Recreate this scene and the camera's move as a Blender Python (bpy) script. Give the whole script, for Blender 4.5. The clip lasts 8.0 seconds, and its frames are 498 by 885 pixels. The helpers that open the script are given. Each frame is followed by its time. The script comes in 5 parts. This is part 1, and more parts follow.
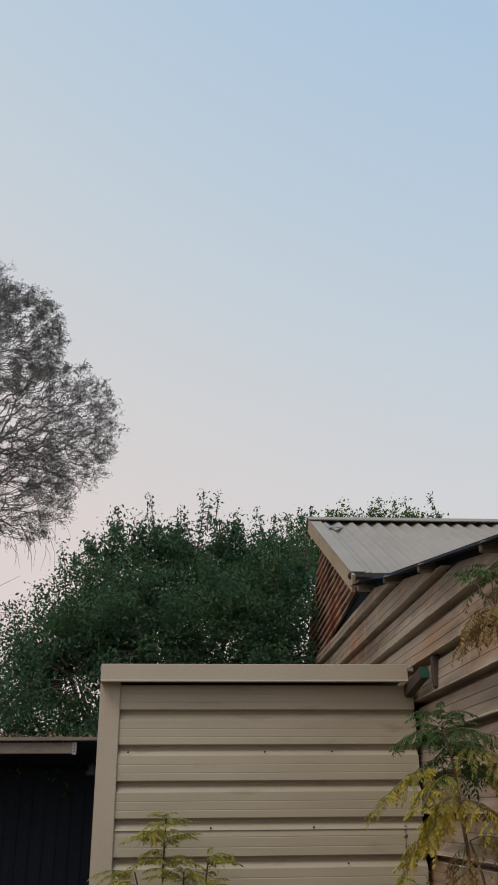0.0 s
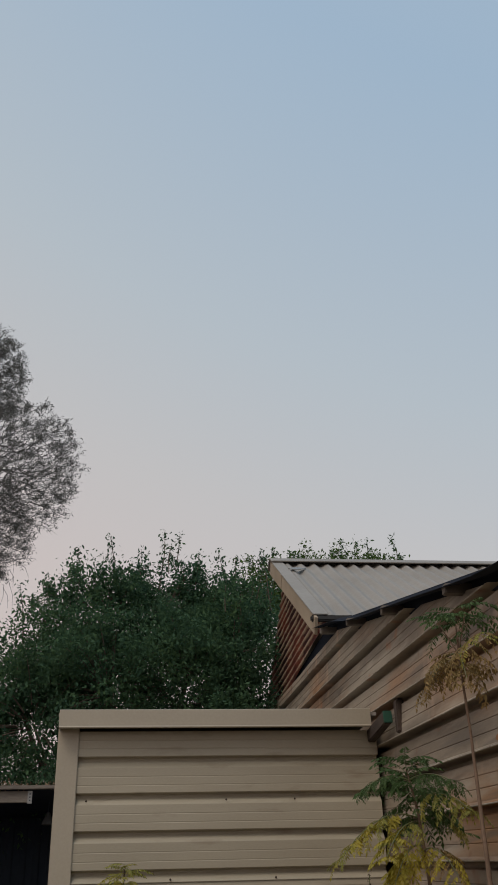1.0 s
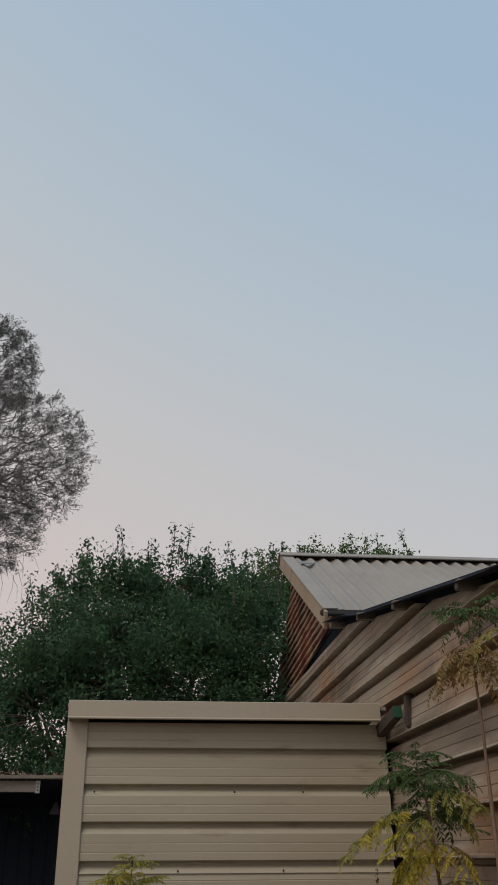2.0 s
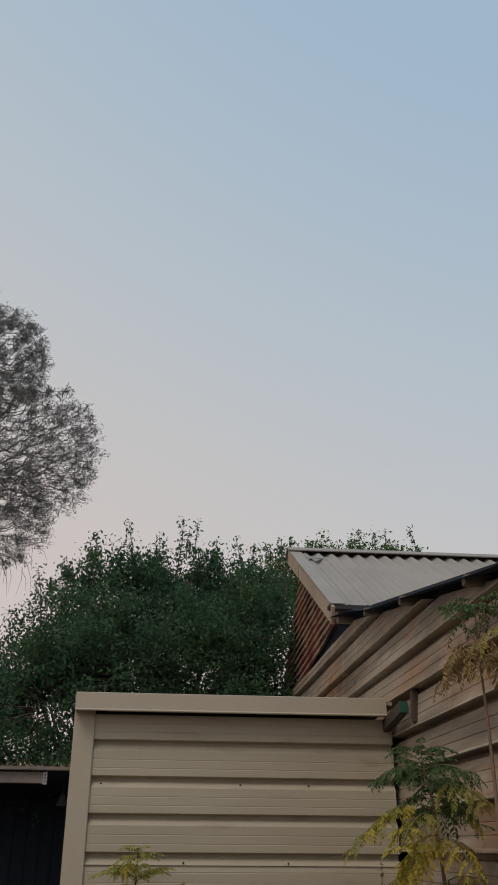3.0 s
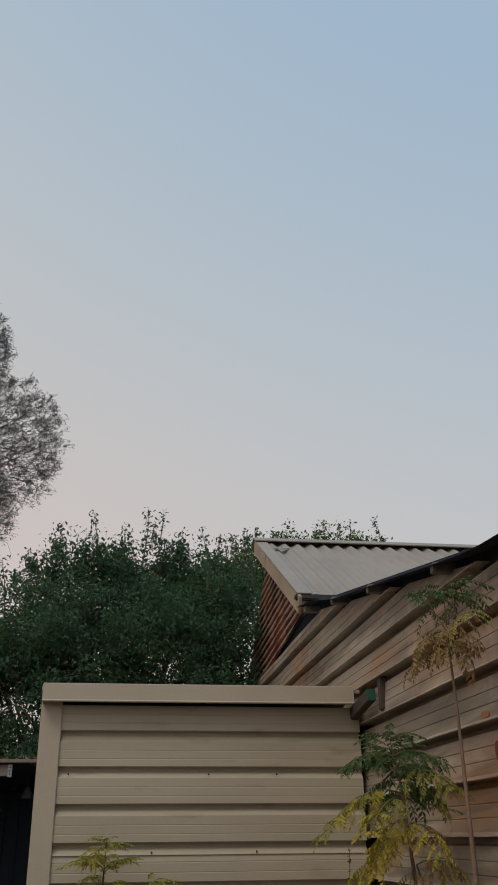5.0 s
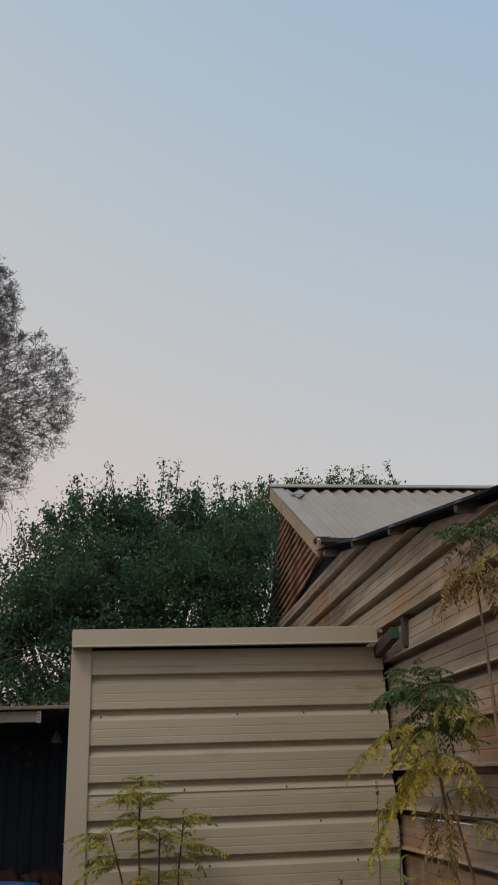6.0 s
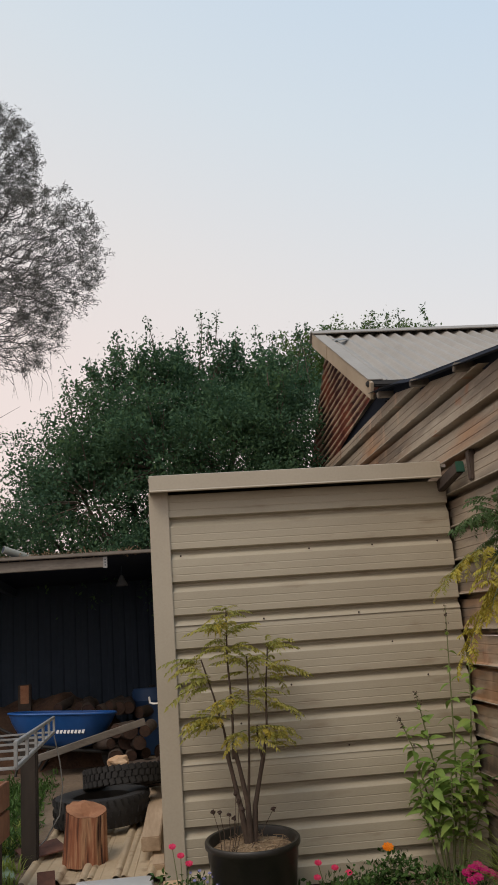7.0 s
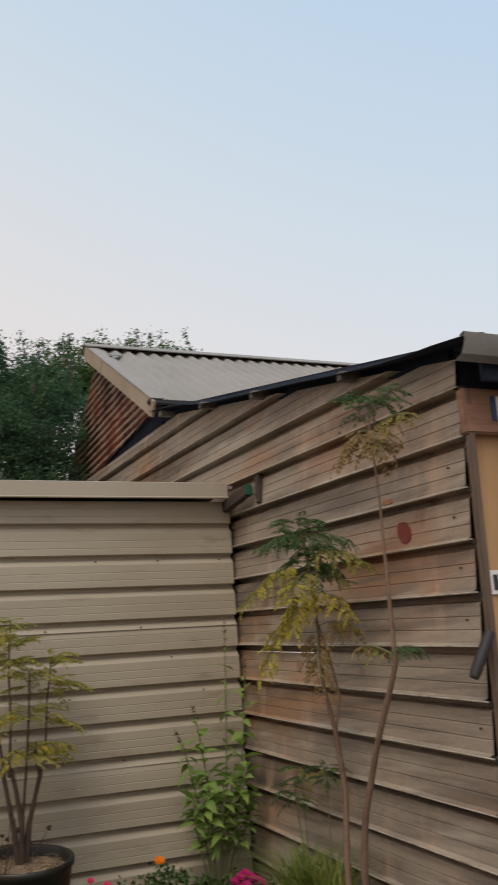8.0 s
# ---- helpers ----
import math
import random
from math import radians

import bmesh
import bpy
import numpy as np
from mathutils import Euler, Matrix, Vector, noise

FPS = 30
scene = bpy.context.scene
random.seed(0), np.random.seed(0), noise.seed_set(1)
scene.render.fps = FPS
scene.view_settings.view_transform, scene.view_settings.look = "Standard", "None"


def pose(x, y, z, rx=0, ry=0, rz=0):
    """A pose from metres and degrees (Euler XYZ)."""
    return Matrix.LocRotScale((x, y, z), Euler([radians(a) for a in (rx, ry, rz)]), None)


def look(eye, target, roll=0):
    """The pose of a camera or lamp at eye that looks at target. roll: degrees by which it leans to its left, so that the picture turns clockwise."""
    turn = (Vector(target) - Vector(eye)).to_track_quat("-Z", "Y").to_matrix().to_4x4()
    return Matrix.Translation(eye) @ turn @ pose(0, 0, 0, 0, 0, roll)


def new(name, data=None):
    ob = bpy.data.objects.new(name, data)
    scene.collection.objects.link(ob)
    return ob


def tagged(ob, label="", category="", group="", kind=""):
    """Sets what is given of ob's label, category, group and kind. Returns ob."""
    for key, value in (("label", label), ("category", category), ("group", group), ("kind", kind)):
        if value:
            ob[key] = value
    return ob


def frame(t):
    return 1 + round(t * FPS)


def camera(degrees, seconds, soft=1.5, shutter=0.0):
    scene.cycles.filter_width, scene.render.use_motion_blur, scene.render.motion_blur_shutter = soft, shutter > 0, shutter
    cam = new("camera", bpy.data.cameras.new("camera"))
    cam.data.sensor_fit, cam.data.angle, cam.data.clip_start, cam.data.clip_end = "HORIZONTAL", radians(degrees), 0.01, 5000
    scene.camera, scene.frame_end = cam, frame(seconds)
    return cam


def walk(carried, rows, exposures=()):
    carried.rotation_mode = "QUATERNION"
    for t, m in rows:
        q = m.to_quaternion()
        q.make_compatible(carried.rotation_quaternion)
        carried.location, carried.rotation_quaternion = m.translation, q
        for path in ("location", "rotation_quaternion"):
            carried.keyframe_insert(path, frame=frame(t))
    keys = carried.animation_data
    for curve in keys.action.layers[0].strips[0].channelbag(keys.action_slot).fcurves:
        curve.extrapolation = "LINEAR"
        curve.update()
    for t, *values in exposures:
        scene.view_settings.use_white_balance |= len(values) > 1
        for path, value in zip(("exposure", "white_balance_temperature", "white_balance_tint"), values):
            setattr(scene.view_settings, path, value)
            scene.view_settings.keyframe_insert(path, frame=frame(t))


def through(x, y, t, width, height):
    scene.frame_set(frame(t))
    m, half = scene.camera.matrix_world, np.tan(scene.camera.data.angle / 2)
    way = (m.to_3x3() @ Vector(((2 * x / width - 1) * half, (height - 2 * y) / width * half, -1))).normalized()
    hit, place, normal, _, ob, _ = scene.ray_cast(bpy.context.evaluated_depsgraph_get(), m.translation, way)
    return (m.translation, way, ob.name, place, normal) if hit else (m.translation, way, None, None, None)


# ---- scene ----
cam = camera(30.9, 8.0, soft=1.7, shutter=0.1)
PATH = [
    (0, (0.478, -5.279, 1.133), (0.606, -3.475, 1.987), -0.7),
    (0.5, (0.464, -5.263, 1.143), (0.625, -3.503, 2.079), -1.6),
    (1, (0.467, -5.271, 1.144), (0.678, -3.515, 2.076), -1.6),
    (1.5, (0.466, -5.265, 1.138), (0.698, -3.507, 2.064), -1.3),
    (2, (0.455, -5.248, 1.143), (0.645, -3.483, 2.065), -0.6),
    (3.5, (0.461, -5.254, 1.134), (0.634, -3.481, 2.043), 0.3),
    (4, (0.464, -5.25, 1.139), (0.722, -3.486, 2.044), -0.9),
    (4.5, (0.465, -5.252, 1.14), (0.717, -3.484, 2.04), -0.9),
    (5.8, (0.365, -5.196, 1.1), (0.618, -3.412, 1.967), -1.2),
    (6, (0.364, -5.238, 1.104), (0.602, -3.418, 1.898), -2.3),
    (6.2, (0.288, -5.269, 1.077), (0.501, -3.406, 1.774), -3.6),
    (6.5, (0.211, -5.302, 1.066), (0.391, -3.382, 1.599), -3.9),
    (6.8, (0.139, -5.285, 1.057), (0.316, -3.353, 1.540), -4.4),
    (7, (0.078, -5.28, 1.046), (0.272, -3.35, 1.535), -4.2),
    (7.5, (-0.141, -5.224, 1.048), (0.223, -3.321, 1.541), -1.3),
    (7.6, (-0.171, -5.212, 1.04), (0.199, -3.31, 1.535), -1.2),
    (7.8, (-0.259, -5.186, 1.049), (0.233, -3.312, 1.545), -1.7),
    (7.9, (-0.305, -5.217, 1.055), (0.32, -3.381, 1.543), -2.9),
    (8, (-0.331, -5.239, 1.057), (0.446, -3.461, 1.54), -4.1),
]
walk(cam, [(t, look(eye, target, roll)) for t, eye, target, roll in PATH],
     exposures=((0, 0.16, 6450, 10), (0.4, -0.07, 6450, 10), (1, -0.14, 6480, 10), (2, -0.10, 6500, 10), (4.7, -0.10, 6550, 10), (6, -0.05, 6550, 10), (6.5, 0.22, 6650, 11), (7, 0.40, 6640, 11), (7.5, 0.43, 6560, 10), (8, 0.36, 6540, 11)))

# ---- light ----
SUN_TURN, SUN_UP = 215.0, 54.0
world = bpy.data.worlds.new("sky")
scene.world = world
world.use_nodes = True
wn, wl = world.node_tree.nodes, world.node_tree.links
wn.clear()
w_out, w_bg = wn.new("ShaderNodeOutputWorld"), wn.new("ShaderNodeBackground")
w_sky = wn.new("ShaderNodeTexSky")
w_sky.sky_type, w_sky.sun_disc = "NISHITA", False
w_sky.sun_elevation, w_sky.sun_rotation = radians(SUN_UP), radians(SUN_TURN)
w_sky.air_density, w_sky.dust_density, w_sky.ozone_density = 1.0, 3.0, 1.5
# smoke haze that fills the sky, pale and faintly pink low down, blue high up
w_geo, w_sep, w_ramp, w_mix = wn.new("ShaderNodeTexCoord"), wn.new("ShaderNodeSeparateXYZ"), wn.new("ShaderNodeValToRGB"), wn.new("ShaderNodeMix")
w_side, w_add = wn.new("ShaderNodeMath"), wn.new("ShaderNodeMath")
wl.new(w_geo.outputs["Generated"], w_sep.inputs[0])
w_side.operation, w_side.inputs[1].default_value = "MULTIPLY", 0.36
w_add.operation = "ADD"
wl.new(w_sep.outputs["X"], w_side.inputs[0])
wl.new(w_side.outputs[0], w_add.inputs[0])
wl.new(w_sep.outputs["Z"], w_add.inputs[1])
wl.new(w_add.outputs[0], w_ramp.inputs[0])
SKY = ((0.0, (7.6, 6.15, 5.55)), (0.30, (7.2, 6.35, 5.95)), (0.44, (6.6, 6.4, 6.25)), (0.60, (5.65, 6.3, 6.75)), (0.85, (4.25, 5.65, 7.1)))
while len(w_ramp.color_ramp.elements) < len(SKY):
    w_ramp.color_ramp.elements.new(0.5)
for e, (at, col) in zip(w_ramp.color_ramp.elements, SKY):
    e.position, e.color = at, (*col, 1)
w_mix.data_type = "RGBA"
w_mix.inputs[0].default_value = 0.85
wl.new(w_sky.outputs[0], w_mix.inputs[6])
wl.new(w_ramp.outputs[0], w_mix.inputs[7])
wl.new(w_mix.outputs[2], w_bg.inputs[0])
wl.new(w_bg.outputs[0], w_out.inputs[0])
w_bg.inputs[1].default_value = 0.10

sun = new("sun", bpy.data.lights.new("sun", "SUN"))
sun.data.energy, sun.data.angle, sun.data.color = 1.1, radians(26), (1.0, 0.86, 0.72)
sun.matrix_world = look((0, 0, 0), (-math.sin(radians(SUN_TURN)) * math.cos(radians(SUN_UP)), -math.cos(radians(SUN_TURN)) * math.cos(radians(SUN_UP)), -math.sin(radians(SUN_UP))))


# ---- materials ----
def surface(name, stops, rough=0.7, metal=0.0, grain=60.0, blotch=3.0, bump=0.1, stretch=(1, 1, 1), vary=0.0, gloss_noise=0.1, spec=0.5):
    """A painted, earthen or woody surface: a colour ramp over two scales of noise, with fine relief."""
    m = bpy.data.materials.new(name)
    m.use_nodes = True
    n, l = m.node_tree.nodes, m.node_tree.links
    b = n["Principled BSDF"]
    co, mp = n.new("ShaderNodeTexCoord"), n.new("ShaderNodeMapping")
    mp.inputs["Scale"].default_value = stretch
    l.new(co.outputs["Object"], mp.inputs[0])
    big, fine = n.new("ShaderNodeTexNoise"), n.new("ShaderNodeTexNoise")
    big.inputs["Scale"].default_value, big.inputs["Detail"].default_value = blotch, 6
    fine.inputs["Scale"].default_value, fine.inputs["Detail"].default_value = grain, 5
    l.new(mp.outputs[0], big.inputs[0])
    l.new(mp.outputs[0], fine.inputs[0])
    add = n.new("ShaderNodeMix")
    add.inputs[0].default_value = 0.35
    l.new(big.outputs["Fac"], add.inputs[2])
    l.new(fine.outputs["Fac"], add.inputs[3])
    src = add.outputs[0]
    if vary:
        info, mul, plus = n.new("ShaderNodeObjectInfo"), n.new("ShaderNodeMath"), n.new("ShaderNodeMath")
        mul.operation, mul.inputs[1].default_value = "MULTIPLY_ADD", vary
        mul.inputs[2].default_value = -vary / 2
        l.new(info.outputs["Random"], mul.inputs[0])
        l.new(mul.outputs[0], plus.inputs[0])
        l.new(src, plus.inputs[1])
        src = plus.outputs[0]
    ramp = n.new("ShaderNodeValToRGB")
    while len(ramp.color_ramp.elements) < len(stops):
        ramp.color_ramp.elements.new(0.5)
    for e, (at, col) in zip(ramp.color_ramp.elements, stops):
        e.position, e.color = at, (*col, 1)
    l.new(src, ramp.inputs[0])
    l.new(ramp.outputs[0], b.inputs["Base Color"])
    b.inputs["Metallic"].default_value = metal
    b.inputs["Specular IOR Level"].default_value = spec
    rr = n.new("ShaderNodeMath")
    rr.operation, rr.inputs[1].default_value, rr.inputs[2].default_value = "MULTIPLY_ADD", gloss_noise, rough - gloss_noise / 2
    l.new(fine.outputs["Fac"], rr.inputs[0])
    l.new(rr.outputs[0], b.inputs["Roughness"])
    if bump:
        bp = n.new("ShaderNodeBump")
        bp.inputs["Strength"].default_value, bp.inputs["Distance"].default_value = bump, 0.01
        l.new(fine.outputs["Fac"], bp.inputs["Height"])
        l.new(bp.outputs[0], b.inputs["Normal"])
    return m


def stained(m, stops, scale, detail=4, stretch=(1, 1, 1), lo=0.55, hi=0.7, seed=0.0):
    """Lays a stain of its own shape over a surface: stops is the stain's colour."""
    n, l = m.node_tree.nodes, m.node_tree.links
    b = n["Principled BSDF"]
    old = b.inputs["Base Color"].links[0].from_socket
    co, mp, nz, rg, mx = n.new("ShaderNodeTexCoord"), n.new("ShaderNodeMapping"), n.new("ShaderNodeTexNoise"), n.new("ShaderNodeMapRange"), n.new("ShaderNodeMix")
    mp.inputs["Scale"].default_value, mp.inputs["Location"].default_value = stretch, (seed, seed * 0.7, seed * 1.3)
    nz.inputs["Scale"].default_value, nz.inputs["Detail"].default_value = scale, detail
    rg.inputs["From Min"].default_value, rg.inputs["From Max"].default_value = lo, hi
    mx.data_type = "RGBA"
    l.new(co.outputs["Object"], mp.inputs[0])
    l.new(mp.outputs[0], nz.inputs[0])
    l.new(nz.outputs["Fac"], rg.inputs[0])
    l.new(rg.outputs[0], mx.inputs[0])
    l.new(old, mx.inputs[6])
    mx.inputs[7].default_value = (*stops, 1)
    l.new(mx.outputs[2], b.inputs["Base Color"])
    return m


def leafy(name, stops, rough=0.5, through=0.25):
    """Leaf skin: colour varies from leaf to leaf, and some light passes through."""
    m = bpy.data.materials.new(name)
    m.use_nodes = True
    n, l = m.node_tree.nodes, m.node_tree.links
    b, out = n["Principled BSDF"], n["Material Output"]
    g, co, nz, ad, ramp = n.new("ShaderNodeNewGeometry"), n.new("ShaderNodeTexCoord"), n.new("ShaderNodeTexNoise"), n.new("ShaderNodeMix"), n.new("ShaderNodeValToRGB")
    nz.inputs["Scale"].default_value, nz.inputs["Detail"].default_value = 1.6, 3
    l.new(co.outputs["Object"], nz.inputs[0])
    ad.inputs[0].default_value = 0.5
    info, mean = n.new("ShaderNodeObjectInfo"), n.new("ShaderNodeMix")
    mean.inputs[0].default_value = 0.4
    l.new(g.outputs["Random Per Island"], mean.inputs[2])
    l.new(info.outputs["Random"], mean.inputs[3])
    l.new(mean.outputs[0], ad.inputs[2])
    l.new(nz.outputs["Fac"], ad.inputs[3])
    while len(ramp.color_ramp.elements) < len(stops):
        ramp.color_ramp.elements.new(0.5)
    for e, (at, col) in zip(ramp.color_ramp.elements, stops):
        e.position, e.color = at, (*col, 1)
    l.new(ad.outputs[0], ramp.inputs[0])
    l.new(ramp.outputs[0], b.inputs["Base Color"])
    b.inputs["Roughness"].default_value = rough
    b.inputs["Specular IOR Level"].default_value = 0.22
    tr, mx = n.new("ShaderNodeBsdfTranslucent"), n.new("ShaderNodeMixShader")
    mx.inputs[0].default_value = through
    l.new(ramp.outputs[0], tr.inputs[0])
    l.new(b.outputs[0], mx.inputs[1])
    l.new(tr.outputs[0], mx.inputs[2])
    l.new(mx.outputs[0], out.inputs[0])
    return m


CREAM = surface("cream_steel", ((0.3, (0.345, 0.308, 0.232)), (0.7, (0.425, 0.385, 0.296))), 0.42, grain=90, blotch=2.0, bump=0.03, stretch=(0.6, 1, 2.5))
stained(CREAM, (0.25, 0.20, 0.14), 3.0, 8, (1.2, 1, 5), 0.60, 0.85, 3)
CAPSTEEL = surface("cream_flashing", ((0.3, (0.36, 0.318, 0.246)), (0.7, (0.43, 0.385, 0.302))), 0.4, grain=70, blotch=1.5, bump=0.02)
OLDSTEEL = surface("weathered_cream_steel", ((0.25, (0.19, 0.155, 0.118)), (0.5, (0.325, 0.275, 0.21)), (0.75, (0.40, 0.35, 0.275))), 0.6, grain=40, blotch=1.6, bump=0.08, stretch=(1, 0.5, 2.2))
stained(OLDSTEEL, (0.40, 0.205, 0.095), 1.3, 7, (1, 0.5, 1.7), 0.49, 0.72, 5)
stained(OLDSTEEL, (0.10, 0.08, 0.06), 1.9, 9, (1, 0.35, 2.4), 0.50, 0.72, 11)
stained(OLDSTEEL, (0.46, 0.41, 0.33), 3.2, 9, (1, 0.5, 3.0), 0.56, 0.78, 23)
stained(OLDSTEEL, (0.20, 0.085, 0.04), 4.0, 8, (1, 1.0, 1.0), 0.66, 0.76, 17)
stained(OLDSTEEL, (0.15, 0.13, 0.11), 9.0, 8, (1, 0.18, 3.2), 0.50, 0.78, 31)
stained(OLDSTEEL, (0.52, 0.36, 0.25), 2.0, 7, (1, 2.2, 0.7), 0.58, 0.80, 41)
stained(OLDSTEEL, (0.36, 0.13, 0.045), 2.6, 8, (1, 1.4, 1.2), 0.66, 0.78, 53)
# mottled pale tone that paints the highlight on the wall's lips
LIPLIGHT = surface("pale_lip_highlight", ((0.35, (0.20, 0.165, 0.125)), (0.5, (0.42, 0.38, 0.31)), (0.7, (0.55, 0.51, 0.43))), 0.55, grain=30, blotch=7, bump=0.05)
RUST = surface("rusted_iron", ((0.3, (0.06, 0.022, 0.018)), (0.48, (0.17, 0.045, 0.03)), (0.62, (0.31, 0.10, 0.055)), (0.75, (0.40, 0.31, 0.22))), 0.8, grain=30, blotch=1.7, bump=0.2, stretch=(1, 1, 1.2))
stained(RUST, (0.045, 0.016, 0.018), 1.9, 6, (1, 1, 1), 0.44, 0.60, 8)


def crests(m, pitch, col):
    """Where the paint still clings: along the crests of the waves, in patches."""
    n, l = m.node_tree.nodes, m.node_tree.links
    b = n["Principled BSDF"]
    old = b.inputs["Base Color"].links[0].from_socket
    co, sp, mu, co2, nz, ml, rg, mx = [n.new("ShaderNode" + k) for k in ("TexCoord", "SeparateXYZ", "Math", "Math", "TexNoise", "Math", "MapRange", "Mix")]
    l.new(co.outputs["Object"], sp.inputs[0])
    mu.operation, mu.inputs[1].default_value = "MULTIPLY", 2 * math.pi / pitch
    l.new(sp.outputs["Z"], mu.inputs[0])
    co2.operation = "COSINE"
    l.new(mu.outputs[0], co2.inputs[0])
    nz.inputs["Scale"].default_value, nz.inputs["Detail"].default_value = 3.5, 6
    l.new(co.outputs["Object"], nz.inputs[0])
    ml.operation, ml.inputs[1].default_value = "MULTIPLY_ADD", 0.26
    l.new(co2.outputs[0], ml.inputs[0])
    l.new(nz.outputs["Fac"], ml.inputs[2])
    rg.inputs["From Min"].default_value, rg.inputs["From Max"].default_value = 0.50, 0.74
    l.new(ml.outputs[0], rg.inputs[0])
    l.new(rg.outputs[0], mx.inputs[0])
    mx.data_type = "RGBA"
    l.new(old, mx.inputs[6])
    mx.inputs[7].default_value = (*col, 1)
    l.new(mx.outputs[2], b.inputs["Base Color"])


crests(RUST, 0.076, (0.42, 0.31, 0.21))
PLAINRUST = surface("flaking_rust", ((0.3, (0.07, 0.032, 0.024)), (0.7, (0.20, 0.085, 0.055))), 0.85, grain=30, blotch=5, bump=0.3)
ROOFING = surface("grey_roof_steel", ((0.3, (0.25, 0.235, 0.21)), (0.7, (0.34, 0.32, 0.29))), 0.62, 0.0, grain=25, blotch=1.6, bump=0.04, spec=0.3)
# shade under roofs and in gaps, put into a navy-black colour
ROOFSHADE = surface("roof_shade_dark", ((0.3, (0.014, 0.019, 0.030)), (0.7, (0.028, 0.036, 0.054))), 0.9, grain=30, blotch=2, spec=0.15)
TIMBER = surface("weathered_timber", ((0.3, (0.12, 0.105, 0.09)), (0.7, (0.25, 0.22, 0.185))), 0.8, grain=25, blotch=4, bump=0.3, stretch=(1, 0.2, 3))
REDTIMBER = surface("reddish_timber", ((0.3, (0.16, 0.075, 0.045)), (0.7, (0.33, 0.19, 0.12))), 0.8, grain=25, blotch=6, bump=0.3, stretch=(0.4, 3, 3))
BARGE = surface("barge_paint", ((0.3, (0.34, 0.27, 0.19)), (0.7, (0.45, 0.37, 0.27))), 0.6, grain=50, blotch=3, bump=0.06)
DARKWOOD = surface("dark_brown_timber", ((0.3, (0.028, 0.02, 0.016)), (0.7, (0.08, 0.057, 0.043))), 0.85, grain=30, blotch=5, bump=0.3)
LEGWOOD = surface("dark_leg_timber", ((0.3, (0.014, 0.011, 0.009)), (0.7, (0.045, 0.034, 0.026))), 0.85, grain=30, blotch=5, bump=0.3, stretch=(1, 1, 0.3))
POSTWOOD = surface("weathered_brown_post", ((0.3, (0.085, 0.06, 0.045)), (0.7, (0.22, 0.155, 0.11))), 0.85, grain=25, blotch=6, bump=0.3, stretch=(1, 1, 0.25))
OCHRE = surface("ochre_plywood", ((0.3, (0.36, 0.20, 0.085)), (0.7, (0.50, 0.31, 0.15))), 0.7, grain=20, blotch=2, bump=0.08, stretch=(1, 1, 0.25))
# the deep shade inside the lean-to, put into a blue-black colour
INNERSHADE = surface("inner_shade_dark", ((0.3, (0.017, 0.029, 0.046)), (0.7, (0.030, 0.045, 0.068))), 0.9, grain=20, blotch=2)
SOIL = surface("garden_soil", ((0.3, (0.085, 0.062, 0.042)), (0.6, (0.20, 0.15, 0.105)), (0.8, (0.15, 0.155, 0.075))), 0.95, grain=35, blotch=1.2, bump=0.8)
BARK = surface("grey_brown_bark", ((0.3, (0.06, 0.045, 0.035)), (0.7, (0.16, 0.125, 0.095))), 0.9, grain=40, blotch=6, bump=0.5, stretch=(1, 1, 0.3))
# greens lifted and blued: the haze over the tree is in the colour
HEDGELEAF = leafy("hazed_hedge_leaf", ((0.2, (0.048, 0.100, 0.070)), (0.5, (0.066, 0.134, 0.076)), (0.74, (0.096, 0.175, 0.078)), (0.95, (0.20, 0.28, 0.07))), 0.95, 0.38)
BACKLEAF = leafy("sunlit_tree_leaf", ((0.2, (0.06, 0.11, 0.03)), (0.5, (0.10, 0.165, 0.045)), (0.8, (0.17, 0.23, 0.06))), 0.7, 0.3)
FRONDLEAF = leafy("yellowing_frond", ((0.25, (0.17, 0.21, 0.06)), (0.5, (0.33, 0.33, 0.09)), (0.72, (0.48, 0.40, 0.09)), (0.9, (0.52, 0.30, 0.08))), 0.7, 0.45)
GREENFROND = leafy("green_frond", ((0.25, (0.05, 0.095, 0.04)), (0.6, (0.10, 0.165, 0.06)), (0.9, (0.20, 0.25, 0.08))), 0.7, 0.4)
GOLDFROND = leafy("golden_frond", ((0.25, (0.27, 0.27, 0.05)), (0.55, (0.44, 0.37, 0.06)), (0.9, (0.48, 0.30, 0.07))), 0.5, 0.35)
RUSTFROND = leafy("bronzed_frond", ((0.25, (0.16, 0.14, 0.06)), (0.6, (0.32, 0.22, 0.09)), (0.9, (0.40, 0.22, 0.10))), 0.6, 0.3)
SHRUBLEAF = leafy("fresh_green_leaf", ((0.25, (0.13, 0.24, 0.06)), (0.55, (0.25, 0.38, 0.10)), (0.78, (0.32, 0.40, 0.09)), (0.92, (0.50, 0.44, 0.08))), 0.6, 0.42)
GRASSLEAF = leafy("grass_blade", ((0.25, (0.17, 0.23, 0.05)), (0.6, (0.30, 0.36, 0.09)), (0.9, (0.45, 0.42, 0.16))), 0.6, 0.4)
ORANGEPETAL = leafy("orange_petal", ((0.2, (0.75, 0.20, 0.01)), (0.8, (0.90, 0.33, 0.02))), 0.6, 0.3)
PINKPETAL = leafy("pink_petal", ((0.2, (0.62, 0.03, 0.10)), (0.8, (0.80, 0.08, 0.20))), 0.6, 0.3)
MAGENTAPETAL = leafy("magenta_petal", ((0.2, (0.42, 0.01, 0.13)), (0.8, (0.60, 0.03, 0.22))), 0.6, 0.3)
BLUEPETAL = leafy("lilac_blue_petal", ((0.2, (0.20, 0.20, 0.45)), (0.8, (0.40, 0.40, 0.62))), 0.6, 0.3)
